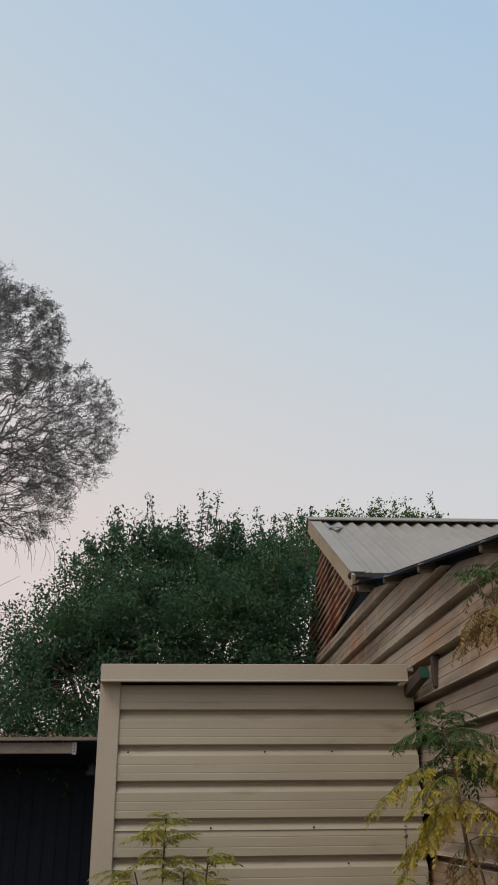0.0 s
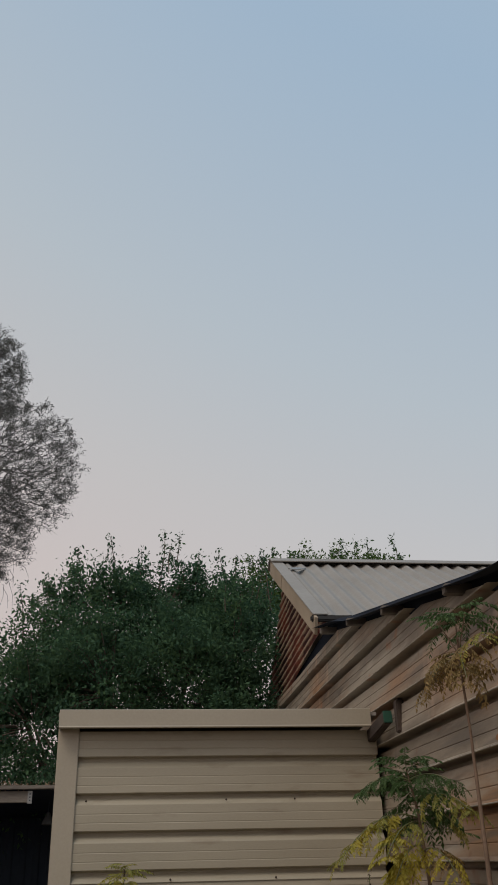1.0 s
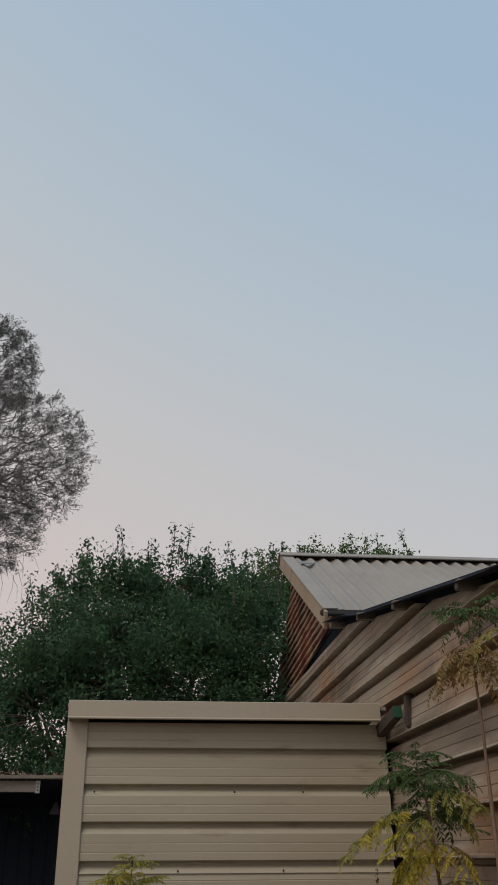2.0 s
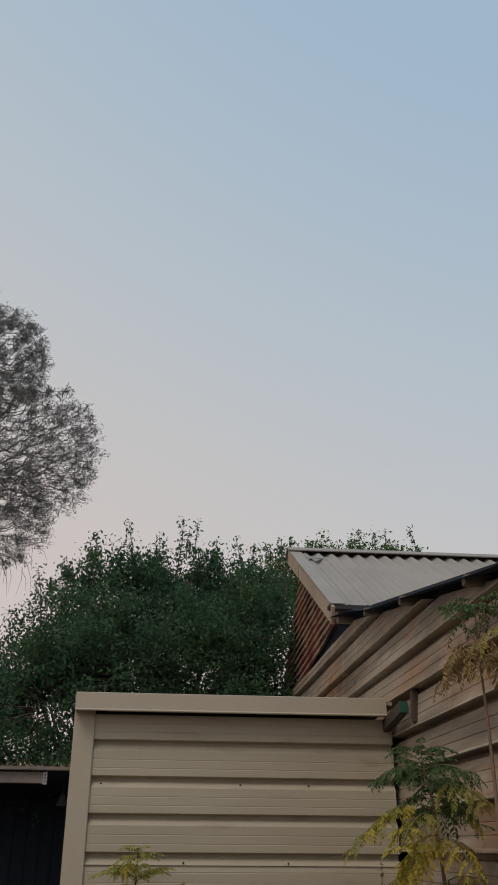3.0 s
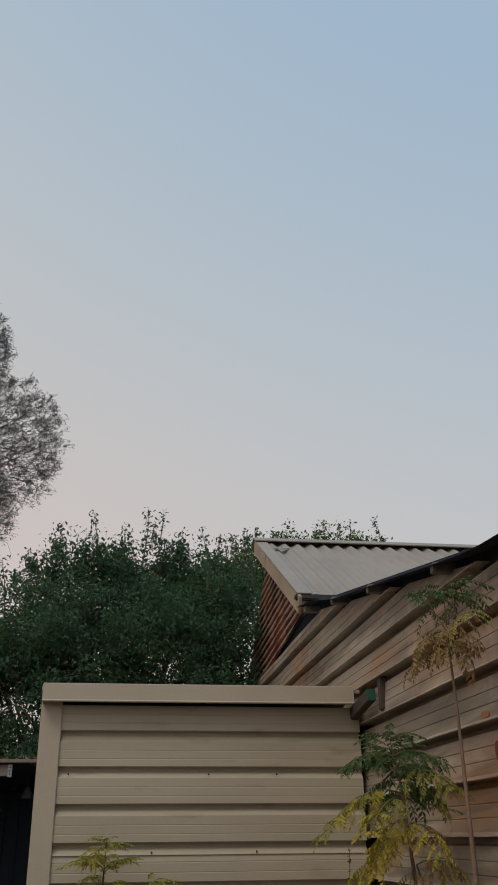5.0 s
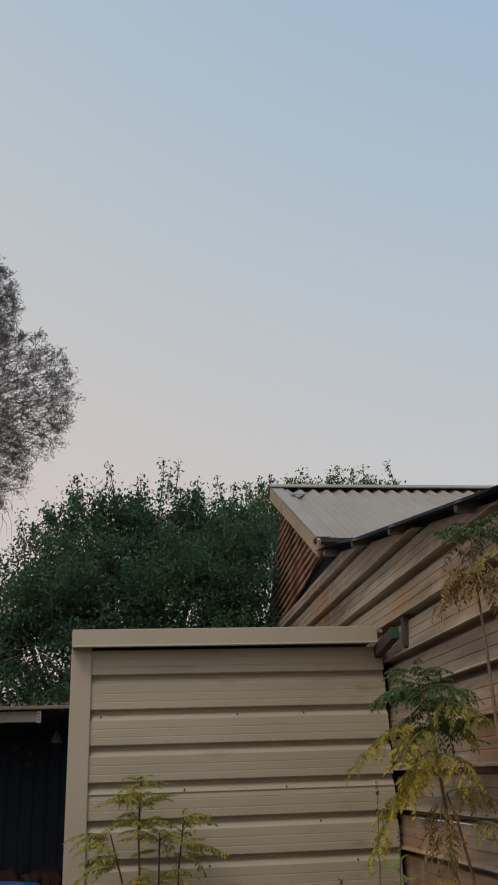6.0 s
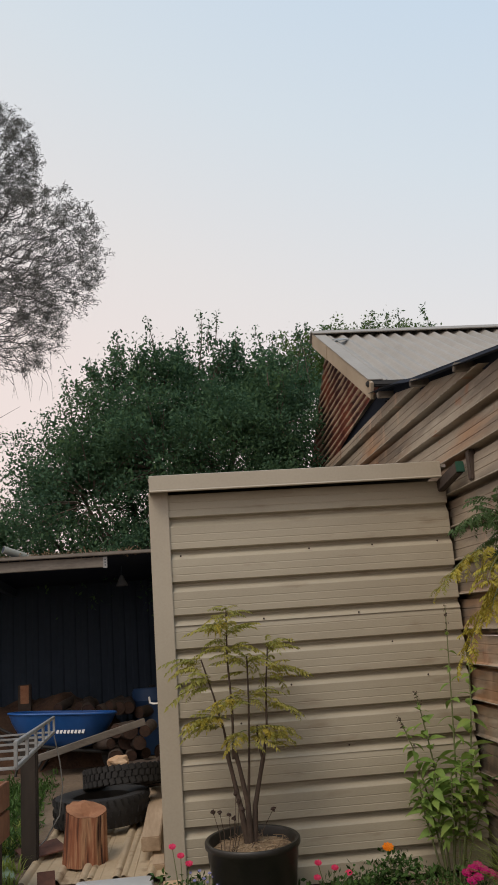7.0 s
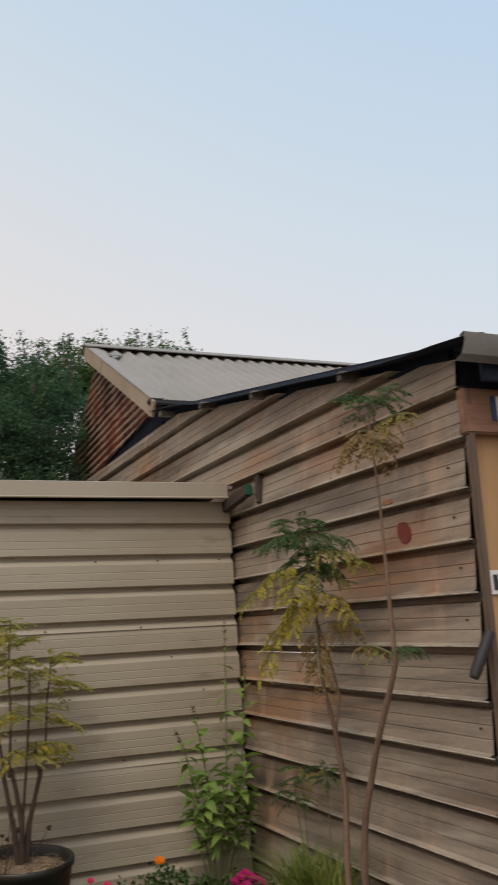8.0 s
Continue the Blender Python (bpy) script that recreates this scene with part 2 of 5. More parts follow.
DEADHEAD = surface("dried_seed_head", ((0.3, (0.02, 0.012, 0.010)), (0.7, (0.06, 0.035, 0.025))), 0.9)
STEM = surface("brown_stem", ((0.3, (0.036, 0.024, 0.017)), (0.7, (0.09, 0.06, 0.042))), 0.8, grain=60, blotch=9, bump=0.3)
TANSTEM = surface("tan_stem", ((0.3, (0.12, 0.078, 0.052)), (0.7, (0.26, 0.175, 0.12))), 0.8, grain=60, blotch=9, bump=0.3)
GREENSTEM = surface("green_stem", ((0.3, (0.10, 0.13, 0.05)), (0.7, (0.20, 0.22, 0.10))), 0.6)
BEDLEAF = leafy("bedding_leaf", ((0.25, (0.03, 0.07, 0.02)), (0.6, (0.07, 0.14, 0.035)), (0.9, (0.15, 0.22, 0.05))), 0.5, 0.25)
GLAZE = surface("dark_glazed_clay", ((0.3, (0.010, 0.010, 0.009)), (0.7, (0.032, 0.030, 0.025))), 0.42, grain=25, blotch=4, bump=0.06)
MULCH = surface("straw_mulch", ((0.3, (0.10, 0.065, 0.04)), (0.55, (0.25, 0.18, 0.11)), (0.75, (0.42, 0.33, 0.22))), 0.95, grain=70, blotch=20, bump=1.0)
RUBBER = surface("tyre_rubber", ((0.3, (0.009, 0.009, 0.010)), (0.7, (0.024, 0.023, 0.022))), 0.75, grain=50, blotch=6, bump=0.2)
BLUEPAINT = surface("blue_barrow_paint", ((0.3, (0.015, 0.085, 0.30)), (0.7, (0.022, 0.12, 0.40))), 0.35, grain=30, blotch=3, bump=0.03)
DRUMBLUE = surface("dull_blue_plastic", ((0.3, (0.012, 0.04, 0.11)), (0.7, (0.018, 0.06, 0.15))), 0.6, grain=30, blotch=3, bump=0.03)
WHITEPAINT = surface("white_paint", ((0.3, (0.62, 0.62, 0.60)), (0.7, (0.78, 0.78, 0.76))), 0.5, grain=60, blotch=8, bump=0.03)
GALV = surface("galvanised_steel", ((0.3, (0.20, 0.205, 0.20)), (0.7, (0.36, 0.365, 0.36))), 0.55, 0.4, grain=60, blotch=14, bump=0.04)
DULLMETAL = surface("dull_dark_metal", ((0.3, (0.05, 0.055, 0.06)), (0.7, (0.085, 0.09, 0.095))), 0.6, grain=40, blotch=8)
OLDCUT = surface("weathered_cut_wood", ((0.3, (0.022, 0.012, 0.009)), (0.7, (0.070, 0.036, 0.022))), 0.9, grain=45, blotch=12, bump=0.4)
REDBARK = surface("red_split_log", ((0.36, (0.07, 0.024, 0.014)), (0.48, (0.26, 0.095, 0.045)), (0.60, (0.42, 0.23, 0.125)), (0.72, (0.20, 0.085, 0.045))), 0.85, grain=22, blotch=9, bump=0.9, stretch=(3, 3, 0.25))
CUTWOOD = surface("fresh_cut_wood", ((0.3, (0.24, 0.095, 0.045)), (0.7, (0.42, 0.21, 0.11))), 0.8, grain=45, blotch=10, bump=0.35)
PALEPINE = surface("pale_sawn_timber", ((0.3, (0.27, 0.19, 0.12)), (0.7, (0.47, 0.36, 0.25))), 0.8, grain=22, blotch=4, bump=0.25, stretch=(3, 0.25, 3))
EARTH = surface("brown_woodchip", ((0.3, (0.03, 0.016, 0.010)), (0.7, (0.115, 0.062, 0.036))), 0.95, grain=45, blotch=6, bump=1.0)
ROCK = surface("ochre_stone", ((0.3, (0.38, 0.20, 0.09)), (0.7, (0.62, 0.47, 0.32))), 0.85, grain=20, blotch=6, bump=0.6)
REDPAINT = surface("red_oxide_paint", ((0.3, (0.16, 0.035, 0.02)), (0.7, (0.25, 0.06, 0.035))), 0.8, grain=40, blotch=8)
RUSTWASH = surface("orange_rust_stain", ((0.3, (0.30, 0.13, 0.05)), (0.7, (0.40, 0.22, 0.11))), 0.8, grain=40, blotch=12)
GREENPAINT = surface("green_paint", ((0.3, (0.012, 0.07, 0.045)), (0.7, (0.03, 0.11, 0.07))), 0.6)
BLACKGRIP = surface("black_rubber_grip", ((0.3, (0.012, 0.012, 0.012)), (0.7, (0.03, 0.03, 0.03))), 0.6, grain=90, blotch=10)
GREENSTEEL = surface("green_roof_offcut", ((0.3, (0.13, 0.20, 0.14)), (0.7, (0.22, 0.30, 0.22))), 0.5)
TERRA = surface("terracotta_timber", ((0.3, (0.17, 0.075, 0.04)), (0.7, (0.36, 0.17, 0.09))), 0.8, grain=25, blotch=5, bump=0.2)
POLY = surface("pale_plastic", ((0.3, (0.52, 0.54, 0.55)), (0.7, (0.64, 0.66, 0.67))), 0.5, grain=60, blotch=8, bump=0.05)
PIPEGREY = surface("grimy_plastic", ((0.3, (0.20, 0.21, 0.18)), (0.7, (0.34, 0.35, 0.31))), 0.6, grain=60, blotch=10, bump=0.05)
# bark and leaf paled to blue-grey, distance haze painted into both
WISPBARK = surface("hazed_twig_bark", ((0.3, (0.095, 0.094, 0.100)), (0.7, (0.185, 0.182, 0.190))), 0.9)
WISPLEAF = leafy("hazed_wispy_leaf", ((0.2, (0.11, 0.118, 0.112)), (0.8, (0.20, 0.208, 0.195))), 0.6, 0.1)


# ---- mesh helpers ----
def part(name, bm, material, parent=None, label=""):
    """Links a bmesh, or (vertices, faces), as one mesh object, under a thing or a part."""
    me = bpy.data.meshes.new(name)
    if isinstance(bm, tuple):
        me.from_pydata(bm[0], [], bm[1])
        me.update()
    else:
        bmesh.ops.recalc_face_normals(bm, faces=bm.faces)
        bm.to_mesh(me)
        bm.free()
    ob = new(name, me)
    for m in material if isinstance(material, (list, tuple)) else (material,):
        me.materials.append(m)
    if parent:
        ob.parent = parent
    if label:
        ob["label"] = label
    return ob


def thing(name, place, label, category, group="", kind=""):
    ob = new(name)
    ob.empty_display_size = 0.1
    ob.matrix_world = place if isinstance(place, Matrix) else Matrix.Translation(place)
    bpy.context.view_layer.update()
    return tagged(ob, label, category, group, kind)


def smooth(ob, angle=40):
    me = ob.data
    me.shade_smooth()
    me.set_sharp_from_angle(angle=radians(angle))
    return ob


def box(x0, x1, y0, y1, z0, z1, bevel=0.004, bm=None, m=None):
    bm = bm or bmesh.new()
    made = bmesh.ops.create_cube(bm, size=1.0)["verts"]
    for v in made:
        v.co = Vector(((x0 + x1) / 2 + v.co.x * (x1 - x0), (y0 + y1) / 2 + v.co.y * (y1 - y0), (z0 + z1) / 2 + v.co.z * (z1 - z0)))
    if bevel:
        edges = list({e for v in made for e in v.link_edges})
        made = list({v for f in bmesh.ops.bevel(bm, geom=edges, offset=bevel, segments=2, affect="EDGES")["faces"] for v in f.verts} | {v for v in made if v.is_valid})
    if m:
        bmesh.ops.transform(bm, matrix=m, verts=made)
    return bm


def beam(a, b, w, h, bevel=0.004, bm=None, up=(0, 0, 1)):
    """A squared timber from a to b, w across and h deep."""
    a, b = Vector(a), Vector(b)
    d = b - a
    x = d.normalized()
    y = Vector(up).cross(x)
    y = y.normalized() if y.length > 1e-4 else Vector((0, 1, 0))
    z = x.cross(y)
    m = Matrix((x, y, z)).transposed().to_4x4()
    m.translation = (a + b) / 2
    return box(-d.length / 2, d.length / 2, -w / 2, w / 2, -h / 2, h / 2, bevel, bm, m)


def tube(points, radii, sides=8, bm=None):
    """A tapered round limb through points."""
    bm = bm or bmesh.new()
    pts = [Vector(p) for p in points]
    rings = []
    side = Vector((1, 0.3, 0.2))
    for i, p in enumerate(pts):
        d = (pts[min(i + 1, len(pts) - 1)] - pts[max(i - 1, 0)]).normalized()
        u = d.cross(side)
        u = u.normalized() if u.length > 1e-3 else d.orthogonal().normalized()
        v = d.cross(u)
        r = radii[i] if isinstance(radii, (list, tuple)) else radii
        rings.append([bm.verts.new(p + (u * math.cos(2 * math.pi * k / sides) + v * math.sin(2 * math.pi * k / sides)) * r) for k in range(sides)])
    for a, b in zip(rings, rings[1:]):
        for k in range(sides):
            bm.faces.new((a[k], a[(k + 1) % sides], b[(k + 1) % sides], b[k]))
    bm.faces.new(rings[0][::-1])
    bm.faces.new(rings[-1])
    return bm


def lathe(profile, sides=32, bm=None):
    """Turns (radius, height) pairs about the z axis."""
    bm = bm or bmesh.new()
    rings = [[bm.verts.new((r * math.cos(2 * math.pi * k / sides), r * math.sin(2 * math.pi * k / sides), z)) for k in range(sides)] for r, z in profile]
    for a, b in zip(rings, rings[1:]):
        for k in range(sides):
            bm.faces.new((a[k], a[(k + 1) % sides], b[(k + 1) % sides], b[k]))
    return bm


def ribbed(profile, length, steps, thick=0.0015, wobble=0.0, seed=0.0):
    """Sheet steel: profile (u, v) pairs across, pulled along its length; local x along, y = -v (out), z = u. A shell of that thickness."""
    verts, faces = [], []
    n = len(profile)
    for back in (0, 1):
        for i in range(steps + 1):
            x = length * i / steps
            for u, v in profile:
                w = wobble * noise.noise(Vector((x * 1.3 + seed, u * 2.0, seed * 3))) if wobble else 0
                s = 0.6 * wobble * noise.noise(Vector((x * 0.8 + seed, u * 0.4, seed * 5 + 9))) if wobble else 0
                verts.append((x, -(v + w) + back * thick, u + s))
    half = (steps + 1) * n
    for i in range(steps):
        for j in range(n - 1):
            a = i * n + j
            faces.append((a, a + n, a + n + 1, a + 1))
            faces.append((half + a, half + a + 1, half + a + n + 1, half + a + n))
    for i in range(steps):
        for j in (0, n - 1):
            a = i * n + j
            q = (a, half + a, half + a + n, a + n)
            faces.append(q if j == 0 else q[::-1])
    for j in range(n - 1):
        for i in (0, steps):
            a = i * n + j
            q = (a, a + 1, half + a + 1, half + a)
            faces.append(q if i == 0 else q[::-1])
    return verts, faces


# ---- ground ----
def ground():
    n = 90
    verts, faces = [], []
    for i in range(n + 1):
        for j in range(n + 1):
            u, v = i / n * 2 - 1, j / n * 2 - 1
            x, y = 8 * u + 900 * u ** 7, 8 * v + 900 * v ** 7
            h = 0.02 * noise.noise(Vector((x * 1.7, y * 1.7, 0))) + 0.01 * noise.noise(Vector((x * 6, y * 6, 3)))
            rise = 0.11 * min(max(y + 0.1, 0), 4.2) * min(max((0.9 - x) / 0.9, 0), 1)
            verts.append((x, y, -0.135 + rise + h))
    for i in range(n):
        for j in range(n):
            a = i * (n + 1) + j
            faces.append((a, a + n + 1, a + n + 2, a + 1))
    g = part("ground", (verts, faces), SOIL)
    smooth(g, 180)
    tagged(g, "bare brown garden soil with patches of weeds", "ground", kind="structure")


def soil_at(x, y):
    return -0.135 + 0.11 * min(max(y + 0.1, 0), 4.2) * min(max((0.9 - x) / 0.9, 0), 1)


ground()
# plain walls added unseen behind and beside the viewer: close the yard, cut low light
for nm, b in (("wall_south", (-9, 9, -14.2, -14.0, -0.2, 1.9)), ("wall_west", (-9.2, -9.0, -14.0, 4.5, -0.2, 1.8)), ("wall_east", (9.0, 9.2, -14.0, 4.5, -0.2, 1.8))):
    tagged(part(nm, box(*b, 0.01), TIMBER), "plain weathered wall added out of view, closing the yard and blocking low sky", "wall", kind="structure")

# ---- cream steel garden shed ----
PITCH, TOP = 0.19, 1.95


def shed_profile(z_hi, z_lo, groove_tops):
    """From the top down: flat face with two fine lines, then a recessed groove, repeated."""
    pts = [(z_hi, 0.0)]
    start = z_hi
    for g in groove_tops:
        if start - g > 0.1:
            for f in (0.36, 0.70):
                c = start - (start - g) * f
                pts += [(c + 0.004, 0.0), (c, -0.0013), (c - 0.003, 0.0)]
        pts += [(g + 0.002, 0.0), (g - 0.001, -0.003), (g - 0.004, -0.034), (g - 0.009, -0.038), (g - 0.017, -0.037), (g - 0.025, -0.031), (g - 0.056, -0.003), (g - 0.060, 0.0)]
        start = g - 0.060
    if start - z_lo > 0.1:
        for f in (0.36, 0.70):
            c = start - 0.13 * f
            pts += [(c + 0.004, 0.0), (c, -0.0013), (c - 0.003, 0.0)]
    if start > z_lo:
        pts.append((z_lo, 0.0))
    return pts


SHED_W, SHED_D, SHED_BASE = 1.79, 3.9, -0.10
shed = thing("garden_shed", (0, 0, SHED_BASE), "cream steel garden shed clad in horizontal ribbed sheets", "shed")


def in_shed(ob, m=None):
    ob.matrix_basis = Matrix.Translation((0, 0, -SHED_BASE)) @ (m or Matrix())
    return ob


def shed_side(length, m, seed):
    tops = [TOP - PITCH * k for k in range(12)]
    cuts = [(2.084, tops[3] - 0.062, tops[0:4], 0.0), (tops[3] - 0.046, tops[7] - 0.062, tops[4:8], 0.0), (tops[7] - 0.046, SHED_BASE, tops[8:11], 0.0)]
    for k, (hi, lo, gs, out) in enumerate(cuts):
        prof = shed_profile(hi, lo, gs)
        if k:
            prof = [(hi, -0.036), (hi - 0.012, -0.006)] + prof[1:]
            prof = [(u, v - 0.002) for u, v in prof]
        ob = part("cladding_sheet", ribbed(prof, length, 14, 0.0015, 0.003, seed + k * 3.7), CREAM, shed)
        in_shed(ob, m)


shed_side(SHED_W - 0.02, pose(0.02, 0, 0), 1.0)
shed_side(SHED_D - 0.03, pose(0.015, SHED_D, 0, 0, 0, -90), 20.0)
# corner flashing, folded round the corner
bm = bmesh.new()
ring = [(-0.012, 0.11), (-0.012, -0.012), (0.103, -0.012), (0.103, -0.002), (0.0, 0.0), (0.0, 0.11)]
lo = [bm.verts.new((x, y, SHED_BASE)) for x, y in ring]
hi = [bm.verts.new((x, y, 2.10)) for x, y in ring]
for k in range(6):
    bm.faces.new((lo[k], lo[(k + 1) % 6], hi[(k + 1) % 6], hi[k]))
bm.faces.new(lo[::-1]), bm.faces.new(hi)
bmesh.ops.bevel(bm, geom=[e for e in bm.edges if abs(e.verts[0].co.z - e.verts[1].co.z) > 1], offset=0.003, segments=2, affect="EDGES")
smooth(in_shed(part("corner_flashing", bm, CAPSTEEL, shed, "plain cream corner flashing")))
# fascia cap along the roof edge: two lengths, one lapped over the other
for x0, x1, proud in ((-0.004, 1.60, 0.0), (1.575, 1.742, 0.003)):
    prof = [(2.165, 0.0 - 0.03), (2.186, 0.097 + proud), (2.183, 0.101 + proud), (2.098, 0.101 + proud), (2.091, 0.106 + proud), (2.086, 0.104 + proud), (2.085, 0.094), (2.12, 0.092), (2.125, 0.0)]
    ob = part("fascia_cap", ribbed(prof, x1 - x0, 8, 0.002, 0.0015, x0 * 7), CAPSTEEL, shed)
    smooth(in_shed(ob, pose(x0, 0, 0)), 25)
    if not proud:
        in_shed(part("cap_end", box(x0 - 0.001, x0 + 0.001, -0.10, 0.0, 2.09, 2.18, 0), CAPSTEEL, shed), pose(0, 0, 0))
# roof sheet, back wall and far side
bm = bmesh.new()
pts = [(-0.01, -0.085, 2.170), (1.78, -0.085, 2.170), (1.78, SHED_D, 2.155), (-0.01, SHED_D, 2.155)]
a = [bm.verts.new(p) for p in pts]
b = [bm.verts.new((p[0], p[1], p[2] - 0.02)) for p in pts]
bm.faces.new(a), bm.faces.new(b[::-1])
for k in range(4):
    bm.faces.new((a[k], b[k], b[(k + 1) % 4], a[(k + 1) % 4]))
in_shed(part("roof", bm, ROOFING, shed))
in_shed(part("back_wall", box(0.03, SHED_W, SHED_D - 0.05, SHED_D - 0.01, SHED_BASE, 2.13, 0.002), CREAM, shed))
in_shed(part("top_rail", box(0.0, 0.03, 0.005, SHED_D, 2.07, 2.134, 0.003), TIMBER, shed, "weathered timber rail along the side top"))

# ---- long building clad in weathered steel ----
WALL_X, R_PITCH, SAG = 1.840, 0.2005, 0.0515
longb = thing("long_outbuilding", (WALL_X, -2.36, -0.15), "long outbuilding clad in stained weathered ribbed steel", "building")
TO_LONG = Matrix.Translation((-WALL_X, 2.36, 0.15))


def in_long(ob):
    ob.matrix_basis = TO_LONG @ ob.matrix_basis
    return ob


def rake(y):
    """Height of the roof battens' middles along the wall."""
    return 2.63 + 0.223 * (y + 0.6)


def wall_profile(lips):
    """Boards that lean out a little towards a beaded lip, each with two pressed lines and a narrow deep undercut below the lip."""
    pts = [(lips[0] + R_PITCH - 0.038, 0.015)]
    for z in lips:
        top = z + R_PITCH - 0.038
        for f in (0.34, 0.68):
            c, d = top - 0.148 * f, 0.015 + 0.012 * f
            pts += [(c + 0.004, d), (c, d - 0.0032), (c - 0.003, d)]
        pts += [(z + 0.014, 0.027), (z + 0.007, 0.040), (z + 0.001, 0.044), (z - 0.002, 0.040), (z - 0.005, -0.030), (z - 0.010, -0.034), (z - 0.029, -0.033), (z - 0.034, 0.008), (z - 0.037, 0.015)]
    pts.append((lips[-1] - 0.0385, 0.015))
    return pts


Y_END, Y_BACK = -2.46, 5.4
LIP0 = 1.194
for k in range(6):
    lips = [LIP0 + R_PITCH * (8 - 3 * k - j) for j in range(3)]
    length = Y_BACK - Y_END
    me = ribbed(wall_profile(lips), length, 40, 0.0015, 0.005, 40 + k * 2.3)
    ob = part("wall_sheet", me, OLDSTEEL, longb)
    shear = Matrix(((1, 0, 0, 0), (0, 1, 0, 0), (-SAG, 0, 1, 0), (0, 0, 0, 1)))
    place = pose(WALL_X + 0.0015 * (k % 2), Y_BACK, 0, 0, 0, -90) @ Matrix.Translation((0, 0, SAG * Y_BACK)) @ shear
    ob.data.transform(place)
    bm = bmesh.new()
    bm.from_mesh(ob.data)
    slope = Vector((0, -0.223, 1)).normalized()
    bmesh.ops.bisect_plane(bm, geom=bm.verts[:] + bm.edges[:] + bm.faces[:], plane_co=(0, -0.6, rake(-0.6) - 0.028), plane_no=slope, clear_outer=True)
    bmesh.ops.bisect_plane(bm, geom=bm.verts[:] + bm.edges[:] + bm.faces[:], plane_co=(0, 0, -0.14), plane_no=(0, 0, -1), clear_outer=True)
    bmesh.ops.bisect_plane(bm, geom=bm.verts[:] + bm.edges[:] + bm.faces[:], plane_co=(0, 0, LIP0 + 8 * R_PITCH + 0.105), plane_no=Vector((0, -SAG, 1)).normalized(), clear_outer=True)
    bmesh.ops.bisect_plane(bm, geom=bm.verts[:] + bm.edges[:] + bm.faces[:], plane_co=(0, -2.347, 0.47), plane_no=Vector((0, -1, -0.044)).normalized(), clear_outer=True)
    bm.to_mesh(ob.data)
    bm.free()
    if len(ob.data.vertices):
        in_long(ob)
    else:
        bpy.data.objects.remove(ob)
# roof battens that stick out past the wall
for y in (-1.65, -0.6, 0.265, 1.15):
    z = rake(y)
    in_long(part("batten", beam((1.728, y, z - 0.022), (3.4, y, z + 0.004), 0.048, 0.044, 0.004), TIMBER, longb))
# roof sheet, ribs running down the slope, edge a little ragged
prof, x = [(0.0, 0.0)], 0.075
while x < 3.6:
    prof += [(x, 0.0), (x + 0.012, 0.022), (x + 0.035, 0.022), (x + 0.047, 0.0), (x + 0.12, 0.0)]
    x += 0.19
me = ribbed(prof, 4.1, 20, 0.002, 0.012, 77)
ob = part("roof_sheet", me, ROOFSHADE, longb)
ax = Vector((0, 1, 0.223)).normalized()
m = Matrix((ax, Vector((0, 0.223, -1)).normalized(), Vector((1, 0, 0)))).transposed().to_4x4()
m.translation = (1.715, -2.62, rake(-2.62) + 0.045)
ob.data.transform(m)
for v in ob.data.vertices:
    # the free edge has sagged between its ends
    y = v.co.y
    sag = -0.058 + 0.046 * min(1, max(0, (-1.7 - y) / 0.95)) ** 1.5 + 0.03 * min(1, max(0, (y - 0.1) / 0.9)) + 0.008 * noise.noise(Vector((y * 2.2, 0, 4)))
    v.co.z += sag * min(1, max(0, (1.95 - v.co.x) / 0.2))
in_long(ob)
# dark strip that paints the shadow between wall top and roof
in_long(part("soffit_shade", beam((1.86, -2.35, rake(-2.35) - 0.0), (1.86, 1.45, rake(1.45)), 0.02, 0.10, 0.002), ROOFSHADE, longb))
# end wall
in_long(part("corner_post", beam((1.826, -2.366, -0.15), (1.826, -2.464, 2.06), 0.034, 0.028, 0.005, up=(0, 1, 0)), POSTWOOD, longb, "weathered brown corner post"))
in_long(part("end_panel", box(1.838, 3.4, -2.425, -2.40, -0.15, 1.93, 0.003), OCHRE, longb, "ochre plywood end panel"))
in_long(part("header", box(1.80, 3.4, -2.475, -2.43, 1.878, 2.062, 0.006), REDTIMBER, longb, "reddish weathered timber header beam"))
# dark panel standing in for the shaded opening above the header
in_long(part("gable_shade_panel", box(1.86, 3.4, -2.40, -2.38, 1.90, 2.24, 0), ROOFSHADE, longb))
in_long(part("far_wall", box(3.4, 3.45, -2.36, 2.0, -0.15, 2.3, 0), OLDSTEEL, longb))

# ---- gabled building at the back ----
gable = thing("gabled_outbuilding", (1.78, 1.5, -0.15), "old gabled outbuilding with rusted iron wall and grey steel roof", "building")
TO_GABLE = Matrix.Translation((-1.78, -1.5, 0.15))


def in_gable(ob):
    ob.matrix_basis = TO_GABLE @ ob.matrix_basis
    return ob


EAVE, RIDGE = Vector((1.745, 1.42, 3.20)), Vector((1.745, 3.56, 4.41))
PITCHED = (RIDGE - EAVE).normalized()
# corrugated wall, waves running level
prof, z = [], 4.5
while z > 1.2:
    prof.append((z, 0.012 * math.cos(2 * math.pi * z / 0.076)))
    z -= 0.0127
ob = part("rusted_wall", ribbed(prof, 4.6, 10, 0.0015, 0.006, 5), RUST, gable, "rusted red-brown corrugated iron gable wall")
ob.data.transform(pose(1.875, 5.95, 0, 0, 0, -90))
bm = bmesh.new()
bm.from_mesh(ob.data)
